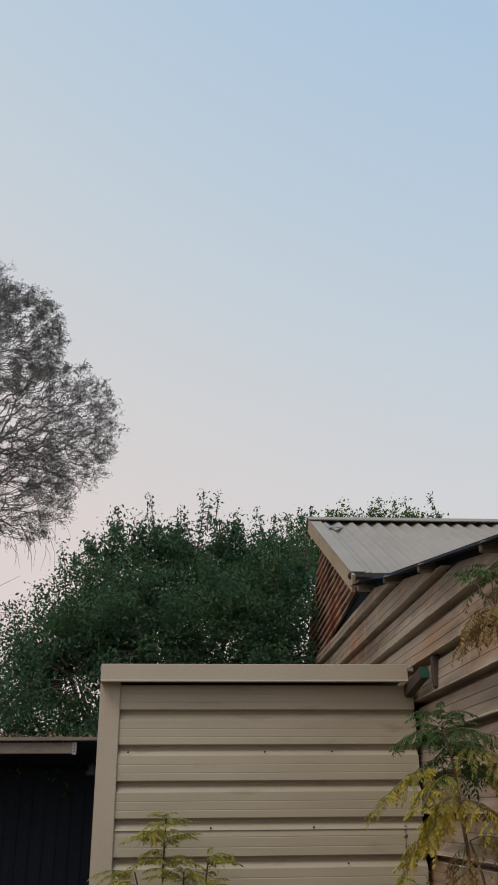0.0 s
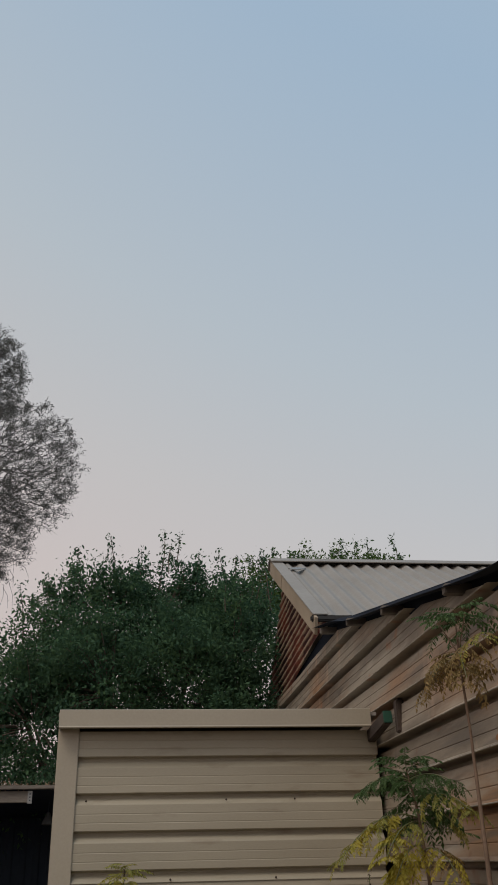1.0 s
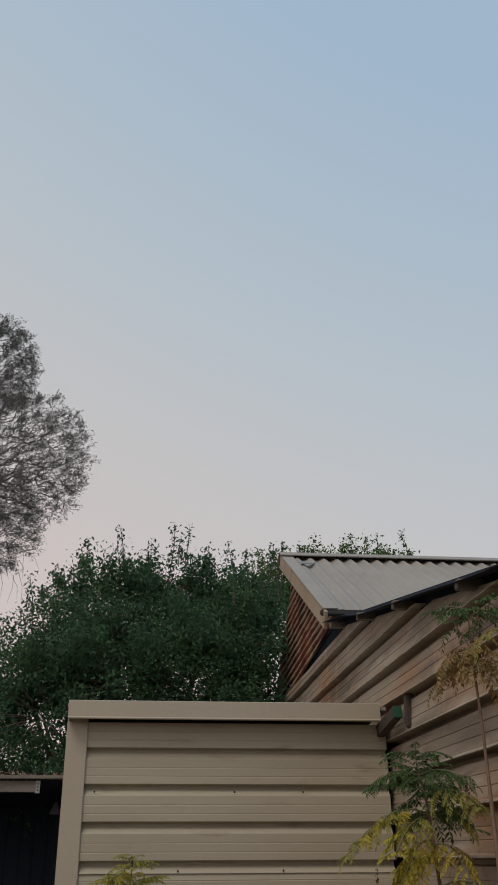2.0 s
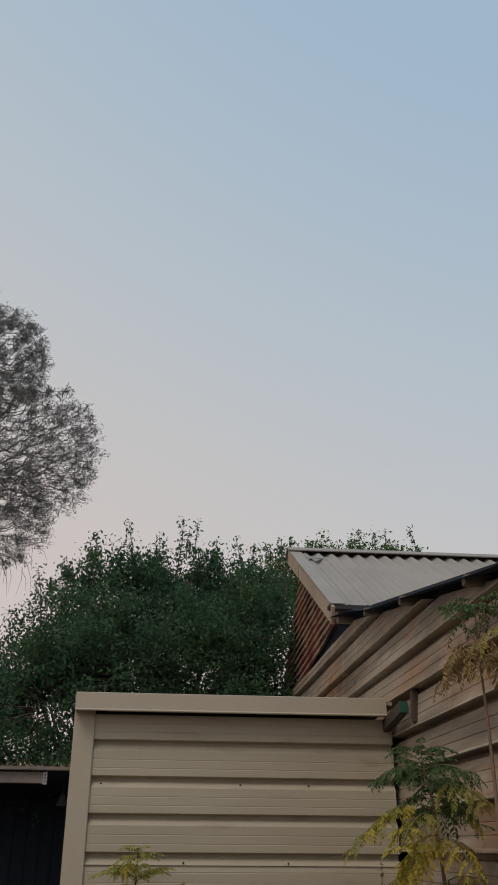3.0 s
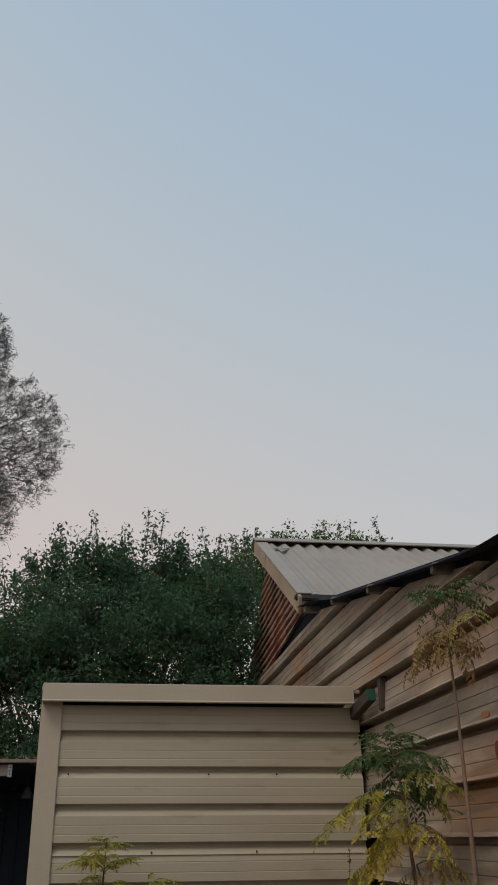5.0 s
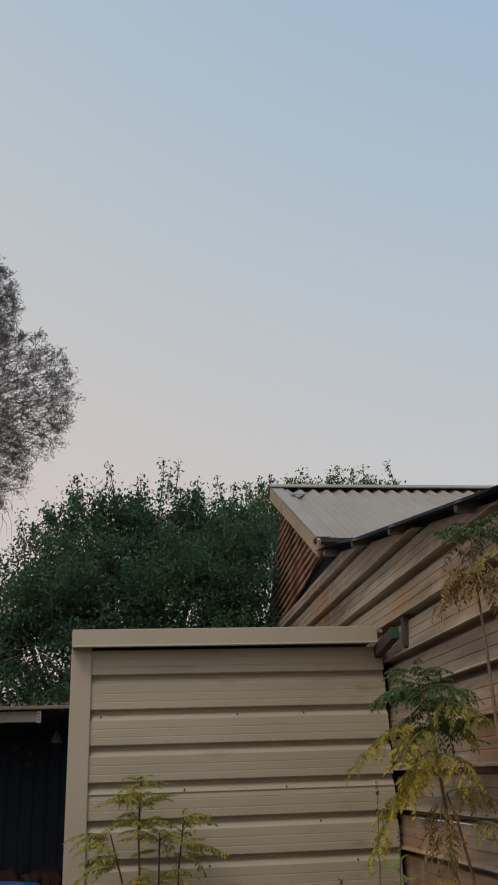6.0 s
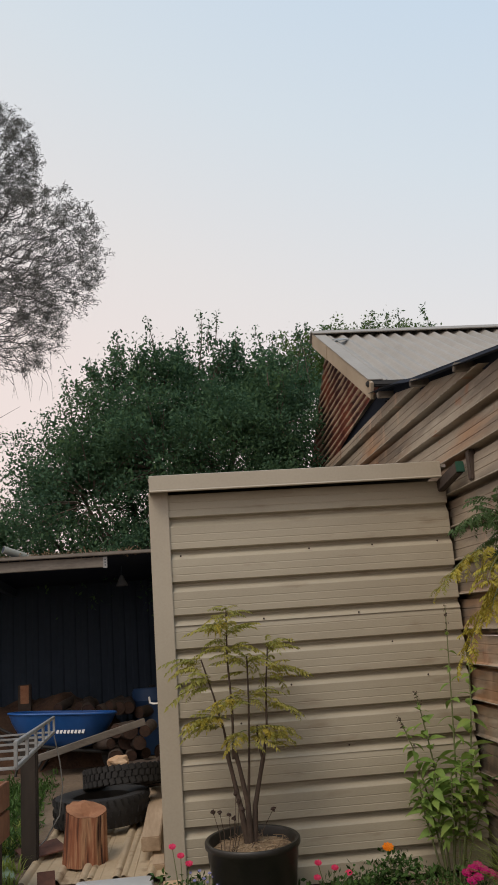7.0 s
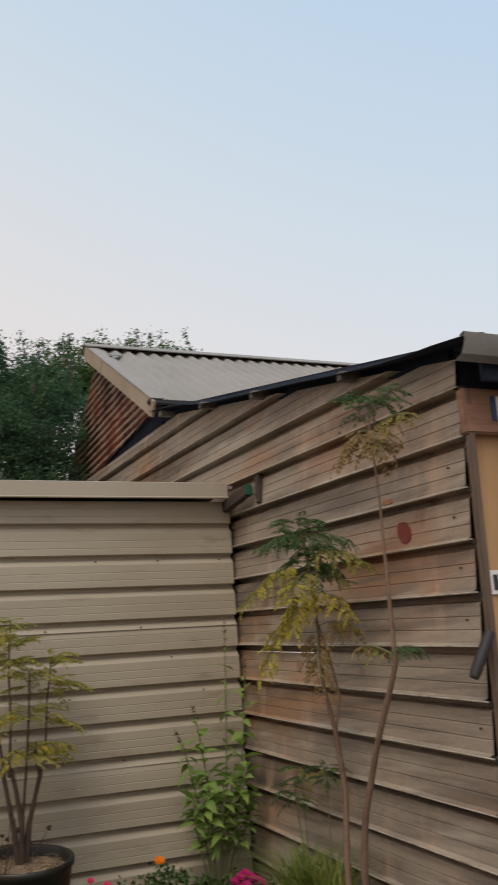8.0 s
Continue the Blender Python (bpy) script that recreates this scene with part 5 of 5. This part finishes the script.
body = [(0.0, 0.0), (0.190, 0.0), (0.200, 0.01), (0.213, 0.12), (0.216, 0.125), (0.225, 0.24), (0.229, 0.245), (0.234, 0.305), (0.245, 0.315), (0.246, 0.338), (0.240, 0.345), (0.226, 0.343), (0.219, 0.33), (0.210, 0.24)]
smooth(part("body", lathe(body, 40), GLAZE, pot), 50)
bm = lathe([(0.216, 0.292), (0.15, 0.300), (0.07, 0.308), (0.0, 0.312)], 28)
for v in bm.verts:
    v.co.z += 0.012 * noise.noise(v.co * 30)
smooth(part("mulch", bm, MULCH, pot), 50)
rs = random.Random(4)
straw = bmesh.new()
for _ in range(150):
    a, r = rs.uniform(0, 6.28), 0.19 * rs.random() ** 0.5
    p = Vector((r * math.cos(a), r * math.sin(a), 0.308 + rs.uniform(-0.004, 0.012)))
    d = Vector((rs.gauss(0, 1), rs.gauss(0, 1), rs.gauss(0, 0.25))).normalized() * rs.uniform(0.012, 0.035)
    tube([p - d, p + d], 0.0016, 3, straw)
tagged(part("straw", straw, MULCH, pot), kind="stuff")

O = (PX, PY, 0.15)
pt = thing("potted_tree", O, "slender multi-stemmed young tree with yellowing feathery leaves", "plant")
thick = (((0.43, -0.28, 0.13), (0.40, -0.28, 0.35), (0.365, -0.28, 0.53), (0.345, -0.28, 0.63)), ((0.44, -0.29, 0.13), (0.435, -0.30, 0.38), (0.405, -0.30, 0.55), (0.385, -0.30, 0.64)), ((0.455, -0.28, 0.13), (0.475, -0.27, 0.36), (0.51, -0.27, 0.50), (0.535, -0.27, 0.60)))
for pts in thick:
    stem(pt, O, pts, [0.019, 0.014, 0.011, 0.012], STEM, 9)
thin = (((0.355, -0.28, 0.60), (0.335, -0.28, 0.75), (0.29, -0.28, 0.93), (0.235, -0.27, 1.12)), ((0.375, -0.30, 0.60), (0.385, -0.30, 0.85), (0.375, -0.30, 1.10), (0.380, -0.30, 1.26), (0.385, -0.30, 1.37)),
        ((0.535, -0.27, 0.58), (0.565, -0.27, 0.75), (0.575, -0.27, 0.95), (0.60, -0.27, 1.16)), ((0.44, -0.30, 0.38), (0.46, -0.31, 0.65), (0.475, -0.31, 0.9), (0.48, -0.31, 1.12)), ((0.53, -0.27, 0.60), (0.51, -0.27, 0.68), (0.515, -0.27, 0.76)))
for pts in thin:
    stem(pt, O, pts, [0.008, 0.006, 0.005, 0.004, 0.003][:len(pts)], STEM, 6)
put_fronds(pt, O, (0.385, -0.30, 1.37), 6, YELLOW, (0, 25), scale=0.55)
put_fronds(pt, O, (0.380, -0.30, 1.25), 8, YELLOW, (5, 35), scale=0.85)
put_fronds(pt, O, (0.378, -0.30, 1.16), 6, YELLOW, (0, 30), scale=0.8)
put_fronds(pt, O, (0.235, -0.27, 1.10), 5, YELLOW, (0, 25), 180, 70, 0.85)
put_fronds(pt, O, (0.28, -0.28, 1.00), 4, YELLOW, (-5, 20), 180, 60, 0.95)
put_fronds(pt, O, (0.60, -0.27, 1.16), 6, YELLOW, (5, 40), 0, 110, 0.75)
put_fronds(pt, O, (0.59, -0.27, 1.04), 5, YELLOW, (0, 25), 0, 100, 0.85)
put_fronds(pt, O, (0.578, -0.27, 0.88), 3, YELLOW, (0, 20), 0, 80, 0.8)
put_fronds(pt, O, (0.478, -0.31, 1.08), 7, YELLOW, (0, 35), scale=0.8)
put_fronds(pt, O, (0.475, -0.31, 0.90), 7, YELLOW, (0, 35), scale=0.75)
put_fronds(pt, O, (0.33, -0.28, 0.80), 4, YELLOW, (0, 25), 190, 50, 0.85)
put_fronds(pt, O, (0.46, -0.31, 0.72), 6, YELLOW, (0, 30), -20, 130, 0.8)
put_fronds(pt, O, (0.56, -0.27, 0.70), 5, YELLOW, (0, 20), 0, 90, 0.75)

for a, b, rise in (((0.37, -0.29, 0.80), (0.15, -0.33, 0.80), 0.05), ((0.46, -0.31, 0.72), (0.68, -0.34, 0.74), 0.05), ((0.45, -0.31, 0.74), (0.36, -0.42, 0.68), 0.04), ((0.40, -0.30, 0.90), (0.30, -0.42, 0.88), 0.04), ((0.385, -0.30, 1.30), (0.30, -0.40, 1.29), 0.03)):
    spray(pt, O, a, b, rise, YELLOW + GOLD, 0.36, 9)

D = (0.31, -0.36, 0.15)
dead = thing("dried_flowers", D, "dried dark flower heads on thin stalks in the pot", "plant")
for x, y, z in ((0.25, -0.36, 0.36), (0.285, -0.33, 0.35), (0.37, -0.37, 0.44), (0.385, -0.36, 0.40), (0.40, -0.40, 0.365), (0.33, -0.36, 0.34), (0.355, -0.38, 0.325), (0.56, -0.36, 0.35)):
    root = (0.31 + (x - 0.31) * 0.4, y, 0.145)
    stem(dead, D, (root, ((root[0] + x) / 2 + 0.01, y, (0.145 + z) / 2), (x, y, z)), [0.0025, 0.002, 0.0015], STEM, 5)
    bm = bmesh.new()
    bmesh.ops.create_icosphere(bm, subdivisions=2, radius=0.011)
    for v in bm.verts:
        v.co *= 1 + 0.9 * noise.noise(v.co * 150 + Vector((x * 50, 0, 0)))
    part("seed_head", bm, DEADHEAD, dead).matrix_basis = Matrix.Translation(Vector((x, y, z)) - Vector(D))

# two saplings by the weathered wall
G = (1.60, -1.50, -0.14)
s1 = thing("sapling", G, "sapling with a dark green top and golden lower leaves", "plant", "saplings by the wall")
stem(s1, G, ((1.62, -1.50, -0.16), (1.622, -1.50, 0.21), (1.646, -1.50, 0.505), (1.623, -1.50, 0.744), (1.58, -1.50, 0.966), (1.58, -1.50, 1.165), (1.557, -1.50, 1.50), (1.53, -1.49, 1.66)), [0.016, 0.014, 0.013, 0.011, 0.009, 0.008, 0.006, 0.003], TANSTEM, 8)
stem(s1, G, ((1.622, -1.50, 0.74), (1.66, -1.50, 0.90), (1.635, -1.47, 1.10), (1.60, -1.47, 1.22)), [0.007, 0.006, 0.005, 0.003], TANSTEM, 6)
put_fronds(s1, G, (1.53, -1.49, 1.66), 8, GREEN, (5, 40), scale=0.7)
put_fronds(s1, G, (1.545, -1.49, 1.58), 8, GREEN, (-10, 25), scale=0.8)
put_fronds(s1, G, (1.555, -1.49, 1.50), 6, GREEN, (-20, 15), scale=0.7)
for a, b, rise, kinds, size in (((1.535, -1.49, 1.62), (1.34, -1.52, 1.58), 0.07, GREEN, 0.38), ((1.535, -1.49, 1.62), (1.66, -1.70, 1.58), 0.06, GREEN, 0.42),
                                ((1.545, -1.49, 1.54), (1.68, -1.78, 1.476), 0.09, YELLOW, 0.46), ((1.55, -1.49, 1.52), (1.72, -1.52, 1.42), 0.06, GREEN + YELLOW, 0.42),
                                ((1.555, -1.50, 1.48), (1.225, -1.55, 1.335), 0.13, YELLOW + GOLD, 0.45), ((1.555, -1.50, 1.46), (1.37, -1.68, 1.33), 0.08, YELLOW + GOLD, 0.45),
                                ((1.56, -1.50, 1.38), (1.40, -1.60, 1.21), 0.10, GOLD, 0.44), ((1.57, -1.50, 1.33), (1.29, -1.55, 1.05), 0.13, GOLD, 0.46), ((1.565, -1.50, 1.36), (1.62, -1.72, 1.26), 0.08, GOLD + BRONZE, 0.42),
                                ((1.58, -1.50, 1.22), (1.50, -1.62, 1.02), 0.06, BRONZE, 0.40), ((1.60, -1.47, 1.22), (1.72, -1.60, 1.20), 0.05, BRONZE + YELLOW, 0.40), ((1.58, -1.50, 1.15), (1.53, -1.60, 0.92), 0.04, BRONZE, 0.36)):
    spray(s1, G, a, b, rise, kinds, size)

G = (1.61, -1.62, -0.14)
s2 = thing("sapling", G, "tall thin sapling with a green tuft over bronzed leaves", "plant", "saplings by the wall")
stem(s2, G, ((1.63, -1.63, -0.16), (1.60, -1.69, 0.24), (1.60, -1.746, 0.444), (1.60, -1.893, 0.717), (1.60, -2.032, 0.926), (1.60, -2.10, 1.03), (1.60, -2.103, 1.40), (1.60, -2.108, 1.70), (1.60, -2.09, 1.985)), [0.018, 0.016, 0.014, 0.013, 0.012, 0.010, 0.007, 0.005, 0.004], TANSTEM, 8)
for dx, dy, dz in ((-0.05, 0.03, 0.12), (0.02, -0.07, 0.13), (0.0, -0.02, 0.15), (0.03, 0.05, 0.11)):
    stem(s2, G, ((1.60, -2.09, 1.98), (1.60 + dx, -2.09 + dy, 1.98 + dz)), [0.003, 0.002], TANSTEM, 5)
    put_fronds(s2, G, (1.60 + dx, -2.09 + dy, 1.98 + dz), 3, GREEN, (-5, 25), scale=0.6)
put_fronds(s2, G, (1.60, -2.09, 1.97), 6, BRONZE, (-35, 0), scale=0.72)
for a, b, rise, kinds, size in (((1.60, -2.09, 1.97), (1.60, -2.40, 1.97), 0.05, BRONZE + YELLOW, 0.36), ((1.60, -2.09, 1.98), (1.50, -2.02, 1.88), 0.07, BRONZE, 0.46), ((1.60, -2.09, 1.98), (1.58, -2.20, 1.86), 0.06, BRONZE, 0.42),
                                ((1.60, -2.10, 1.08), (1.61, -2.24, 1.09), 0.02, GREEN, 0.30), ((1.60, -2.10, 1.06), (1.56, -1.92, 1.11), 0.03, BRONZE + YELLOW, 0.36)):
    spray(s2, G, a, b, rise, kinds, size, 7)


# leafy shrub in the corner
def broad_leaf(name, mat):
    n = 6
    verts, faces = [], []
    for i in range(n + 1):
        f = i / n
        w = 0.23 * math.sin(math.pi * min(1, f ** 0.85)) * (1 - 0.2 * f)
        z = 0.10 * math.sin(f * 2.2) - 0.32 * f * f
        verts += [(f, w, z + 0.05 * w * 4), (f, 0, z), (f, -w, z + 0.05 * w * 4)]
    for i in range(n):
        a = 3 * i
        faces += [(a, a + 3, a + 4, a + 1), (a + 1, a + 4, a + 5, a + 2)]
    me = bpy.data.meshes.new(name)
    me.from_pydata(verts, [], faces)
    me.shade_smooth()
    me.materials.append(mat)
    return me


LEAF = broad_leaf("broad_leaf", SHRUBLEAF)
S = (1.52, -0.20, -0.13)
shrub = thing("leafy_shrub", S, "fresh green broad-leaved shrub with tall flower spikes in the corner", "plant")
canes = (((1.50, -0.20, -0.13), (1.58, -0.20, 0.35), (1.62, -0.17, 0.85), (1.655, -0.14, 1.33)), ((1.55, -0.20, -0.13), (1.66, -0.22, 0.4), (1.71, -0.22, 0.80), (1.735, -0.22, 1.10)), ((1.48, -0.20, -0.13), (1.42, -0.2, 0.3), (1.36, -0.2, 0.58), (1.30, -0.2, 0.74)), ((1.49, -0.2, -0.13), (1.48, -0.2, 0.40), (1.44, -0.2, 0.68), (1.41, -0.2, 0.86)),
         ((1.53, -0.22, -0.13), (1.56, -0.26, 0.25), (1.60, -0.28, 0.5)), ((1.47, -0.22, -0.13), (1.44, -0.27, 0.2), (1.43, -0.30, 0.42)), ((1.55, -0.2, -0.13), (1.66, -0.24, 0.18), (1.71, -0.27, 0.35)), ((1.50, -0.22, -0.13), (1.51, -0.30, 0.22), (1.52, -0.33, 0.45)), ((1.46, -0.2, -0.13), (1.38, -0.24, 0.22), (1.36, -0.26, 0.40)), ((1.54, -0.2, -0.13), (1.60, -0.30, 0.28), (1.66, -0.34, 0.52)))


def along(pts, f):
    f = min(max(f, 0), 1) * (len(pts) - 1)
    i = min(int(f), len(pts) - 2)
    return Vector(pts[i]).lerp(Vector(pts[i + 1]), f - i)


for c, pts in enumerate(canes):
    stem(shrub, S, pts, [0.006, 0.005, 0.004, 0.002][:len(pts)], GREENSTEM, 6)
    pairs = 12
    for k in range(pairs):
        f = 0.22 + 0.66 * k / (pairs - 1) if c < 4 else 0.35 + 0.65 * k / (pairs - 1)
        p = along(pts, f)
        big = (0.105 if c >= 4 else 0.115) * (1 - 0.62 * max(0, f - 0.45) / 0.5 if c < 4 else 1)
        for side in (0, 180):
            ob = new("leaf", LEAF)
            ob.parent = shrub
            ob.matrix_basis = Matrix.Translation(p - Vector(S)) @ pose(0, 0, 0, 0, 0, side + 90 * (k % 2) + RNG.uniform(-30, 30)) @ pose(0, 0, 0, RNG.uniform(-40, 40), RNG.uniform(-45, 30), 0) @ Matrix.Scale(max(0.03, big * RNG.uniform(0.8, 1.15)), 4)
    if c < 4:
        part("flower_spike", leaf_cloud([along(pts, f) - Vector(S) for f in (0.90, 0.93, 0.96, 0.98, 1.0)], 7, 0.005, 0.016, c), STEM, shrub)


# low bedding along the shed foot
def flower(parent, o, p, r, mat, seed, layers=4):
    rng = random.Random(seed)
    verts, faces = [], []
    for L in range(layers):
        n = 9 - L
        for k in range(n):
            a = 2 * math.pi * k / n + L * 0.4 + rng.uniform(-0.15, 0.15)
            up = 0.25 + 0.75 * L / layers
            d = Vector((math.cos(a), math.sin(a), up)).normalized()
            w = Vector((-math.sin(a), math.cos(a), 0))
            q = len(verts)
            rr = r * (1 - 0.12 * L)
            verts += [(0, 0, 0.1 * r * L), tuple(d * rr * 0.7 + w * rr * 0.32), tuple(d * rr + Vector((0, 0, rr * 0.05))), tuple(d * rr * 0.7 - w * rr * 0.32)]
            faces += [(q, q + 1, q + 2), (q, q + 2, q + 3)]
    part("flower_head", (verts, faces), mat, parent).matrix_basis = Matrix.Translation(Vector(p) - Vector(o)) @ pose(0, 0, 0, 35, 0, 0)


def bedding(name, x, y, heads, r, petal, label, leaves, high, seed, leaf=BEDLEAF, size=0.036):
    o = (x, y, soil_at(x, y) - 0.01)
    b = thing(name, o, label, "plant", "bedding plants")
    rng = random.Random(seed)
    tips = [(rng.gauss(0, 0.07), rng.gauss(0, 0.05), rng.uniform(0.02, high)) for _ in range(leaves)]
    part("foliage", leaf_cloud(tips, 8, 0.022, size, seed, -0.2), leaf, b)
    for k, h in enumerate(heads):
        stem(b, o, ((x + (h[0] - x) * 0.5, y, o[2]), ((x + h[0]) / 2, h[1], (o[2] + h[2]) / 2), h), [0.003, 0.003, 0.002], GREENSTEM, 5)
        flower(b, o, h, r, petal, seed * 10 + k)


bedding("marigold", 1.17, -0.22, [(1.155, -0.26, 0.095)], 0.034, ORANGEPETAL, "orange marigold in bloom beside the shed", 50, 0.20, 1)
bedding("pink_flowers", 0.08, -0.34, [(0.035, -0.36, 0.21), (0.075, -0.36, 0.165), (0.115, -0.36, 0.125)], 0.022, PINKPETAL, "bright pink flowers on thin stalks", 42, 0.20, 2, size=0.035)
bedding("pink_flowers", 0.82, -0.26, [(0.775, -0.3, 0.06), (0.86, -0.3, 0.03), (0.76, -0.34, 0.0), (0.93, -0.3, 0.0)], 0.022, PINKPETAL, "small pink bedding flowers", 16, 0.10, 3, size=0.04)
bedding("magenta_flowers", 1.57, -0.42, [(1.50, -0.46, -0.02), (1.53, -0.47, 0.0), (1.56, -0.46, 0.01), (1.585, -0.48, -0.01), (1.545, -0.50, -0.035), (1.51, -0.5, -0.05), (1.62, -0.47, -0.03), (1.65, -0.46, -0.05)], 0.030, MAGENTAPETAL, "cluster of deep magenta flowers", 12, 0.07, 4)
bedding("lilac_flowers", 0.19, -0.36, [(0.10 + 0.0095 * k, -0.40 + 0.025 * (k % 4), -0.03 + 0.028 * ((k * 7) % 5)) for k in range(22)], 0.010, BLUEPETAL, "tiny lilac-blue bedding flowers", 36, 0.12, 5, size=0.03)
for k, (x, y) in enumerate(((0.36, -0.62), (0.52, -0.66), (0.70, -0.58), (0.95, -0.34), (1.05, -0.30), (1.30, -0.28), (0.25, -0.55), (1.40, -0.40), (0.62, -0.60), (1.80 - 0.1, -0.62))):
    bedding("bedding_plant", x, y, [], 0.02, PINKPETAL, "low green bedding plant", 20, 0.13, 10 + k)


# grass tuft and weeds
def tuft(x, y, n, high, seed, label, kind=""):
    o = (x, y, soil_at(x, y) - 0.01)
    rng = random.Random(seed)
    verts, faces = [], []
    for _ in range(n):
        a = rng.uniform(0, 6.28)
        root = Vector((rng.gauss(0, 0.035), rng.gauss(0, 0.035), 0))
        d = Vector((math.cos(a), math.sin(a), 0))
        w = Vector((-d.y, d.x, 0)) * rng.uniform(0.004, 0.008)
        h, out = high * rng.uniform(0.6, 1.1), high * rng.uniform(0.15, 0.95)
        k = len(verts)
        for f in (0.0, 0.35, 0.65, 0.88, 1.0):
            p = root + d * out * f ** 1.8 + Vector((0, 0, h * (1.25 * f - 0.45 * f ** 3)))
            verts += [tuple(p + w * (1 - f * 0.9)), tuple(p - w * (1 - f * 0.9))]
        for i in range(4):
            faces.append((k + 2 * i, k + 2 * i + 1, k + 2 * i + 3, k + 2 * i + 2))
    ob = part("grass_tuft", (verts, faces), GRASSLEAF)
    ob.location = o
    tagged(ob, label, "grass", "grass tufts", kind)


tuft(1.60, -1.10, 230, 0.46, 1, "arching green grass tuft at the wall's foot")
tuft(1.66, -1.28, 140, 0.44, 2, "arching green grass tuft at the wall's foot")
for k, (x, y) in enumerate(((-0.92, 1.25), (-1.0, 1.6), (-0.98, 0.75), (-1.12, 0.95), (-1.05, 1.1), (-0.95, 0.45), (-1.2, 1.4))):
    tuft(x, y, 60, 0.13, 30 + k, "short green weeds on the soil")
WR = random.Random(5)
verts, faces = leaf_cloud([(x, y, soil_at(x, y) + 0.08 * WR.random() ** 2) for x, y in ((WR.uniform(-1.75, -0.92 - 0.1 * WR.random()), WR.uniform(0.95, 3.0)) for _ in range(1300))], 9, 0.03, 0.05, 61, -0.9, 0.13)
tagged(part("ground_weeds", (verts, faces), BEDLEAF), "low dark green weeds covering the ground beside the sheets", "weeds", kind="stuff")

# spindly seedling by the wall
U = (1.68, -0.95, -0.14)
um = thing("seedling", U, "spindly green seedling with whorls of narrow leaves", "plant")
for x, y, z in ((1.68, -0.98, 0.54), (1.70, -1.22, 0.56), (1.67, -0.92, 0.44)):
    stem(um, U, ((1.68, y, -0.14), (1.69, y, 0.2), (x, y, z)), [0.004, 0.003, 0.002], GREENSTEM, 5)
    put_fronds(um, U, (x, y, z), 7, GREEN + YELLOW, (-15, 30), scale=0.55)
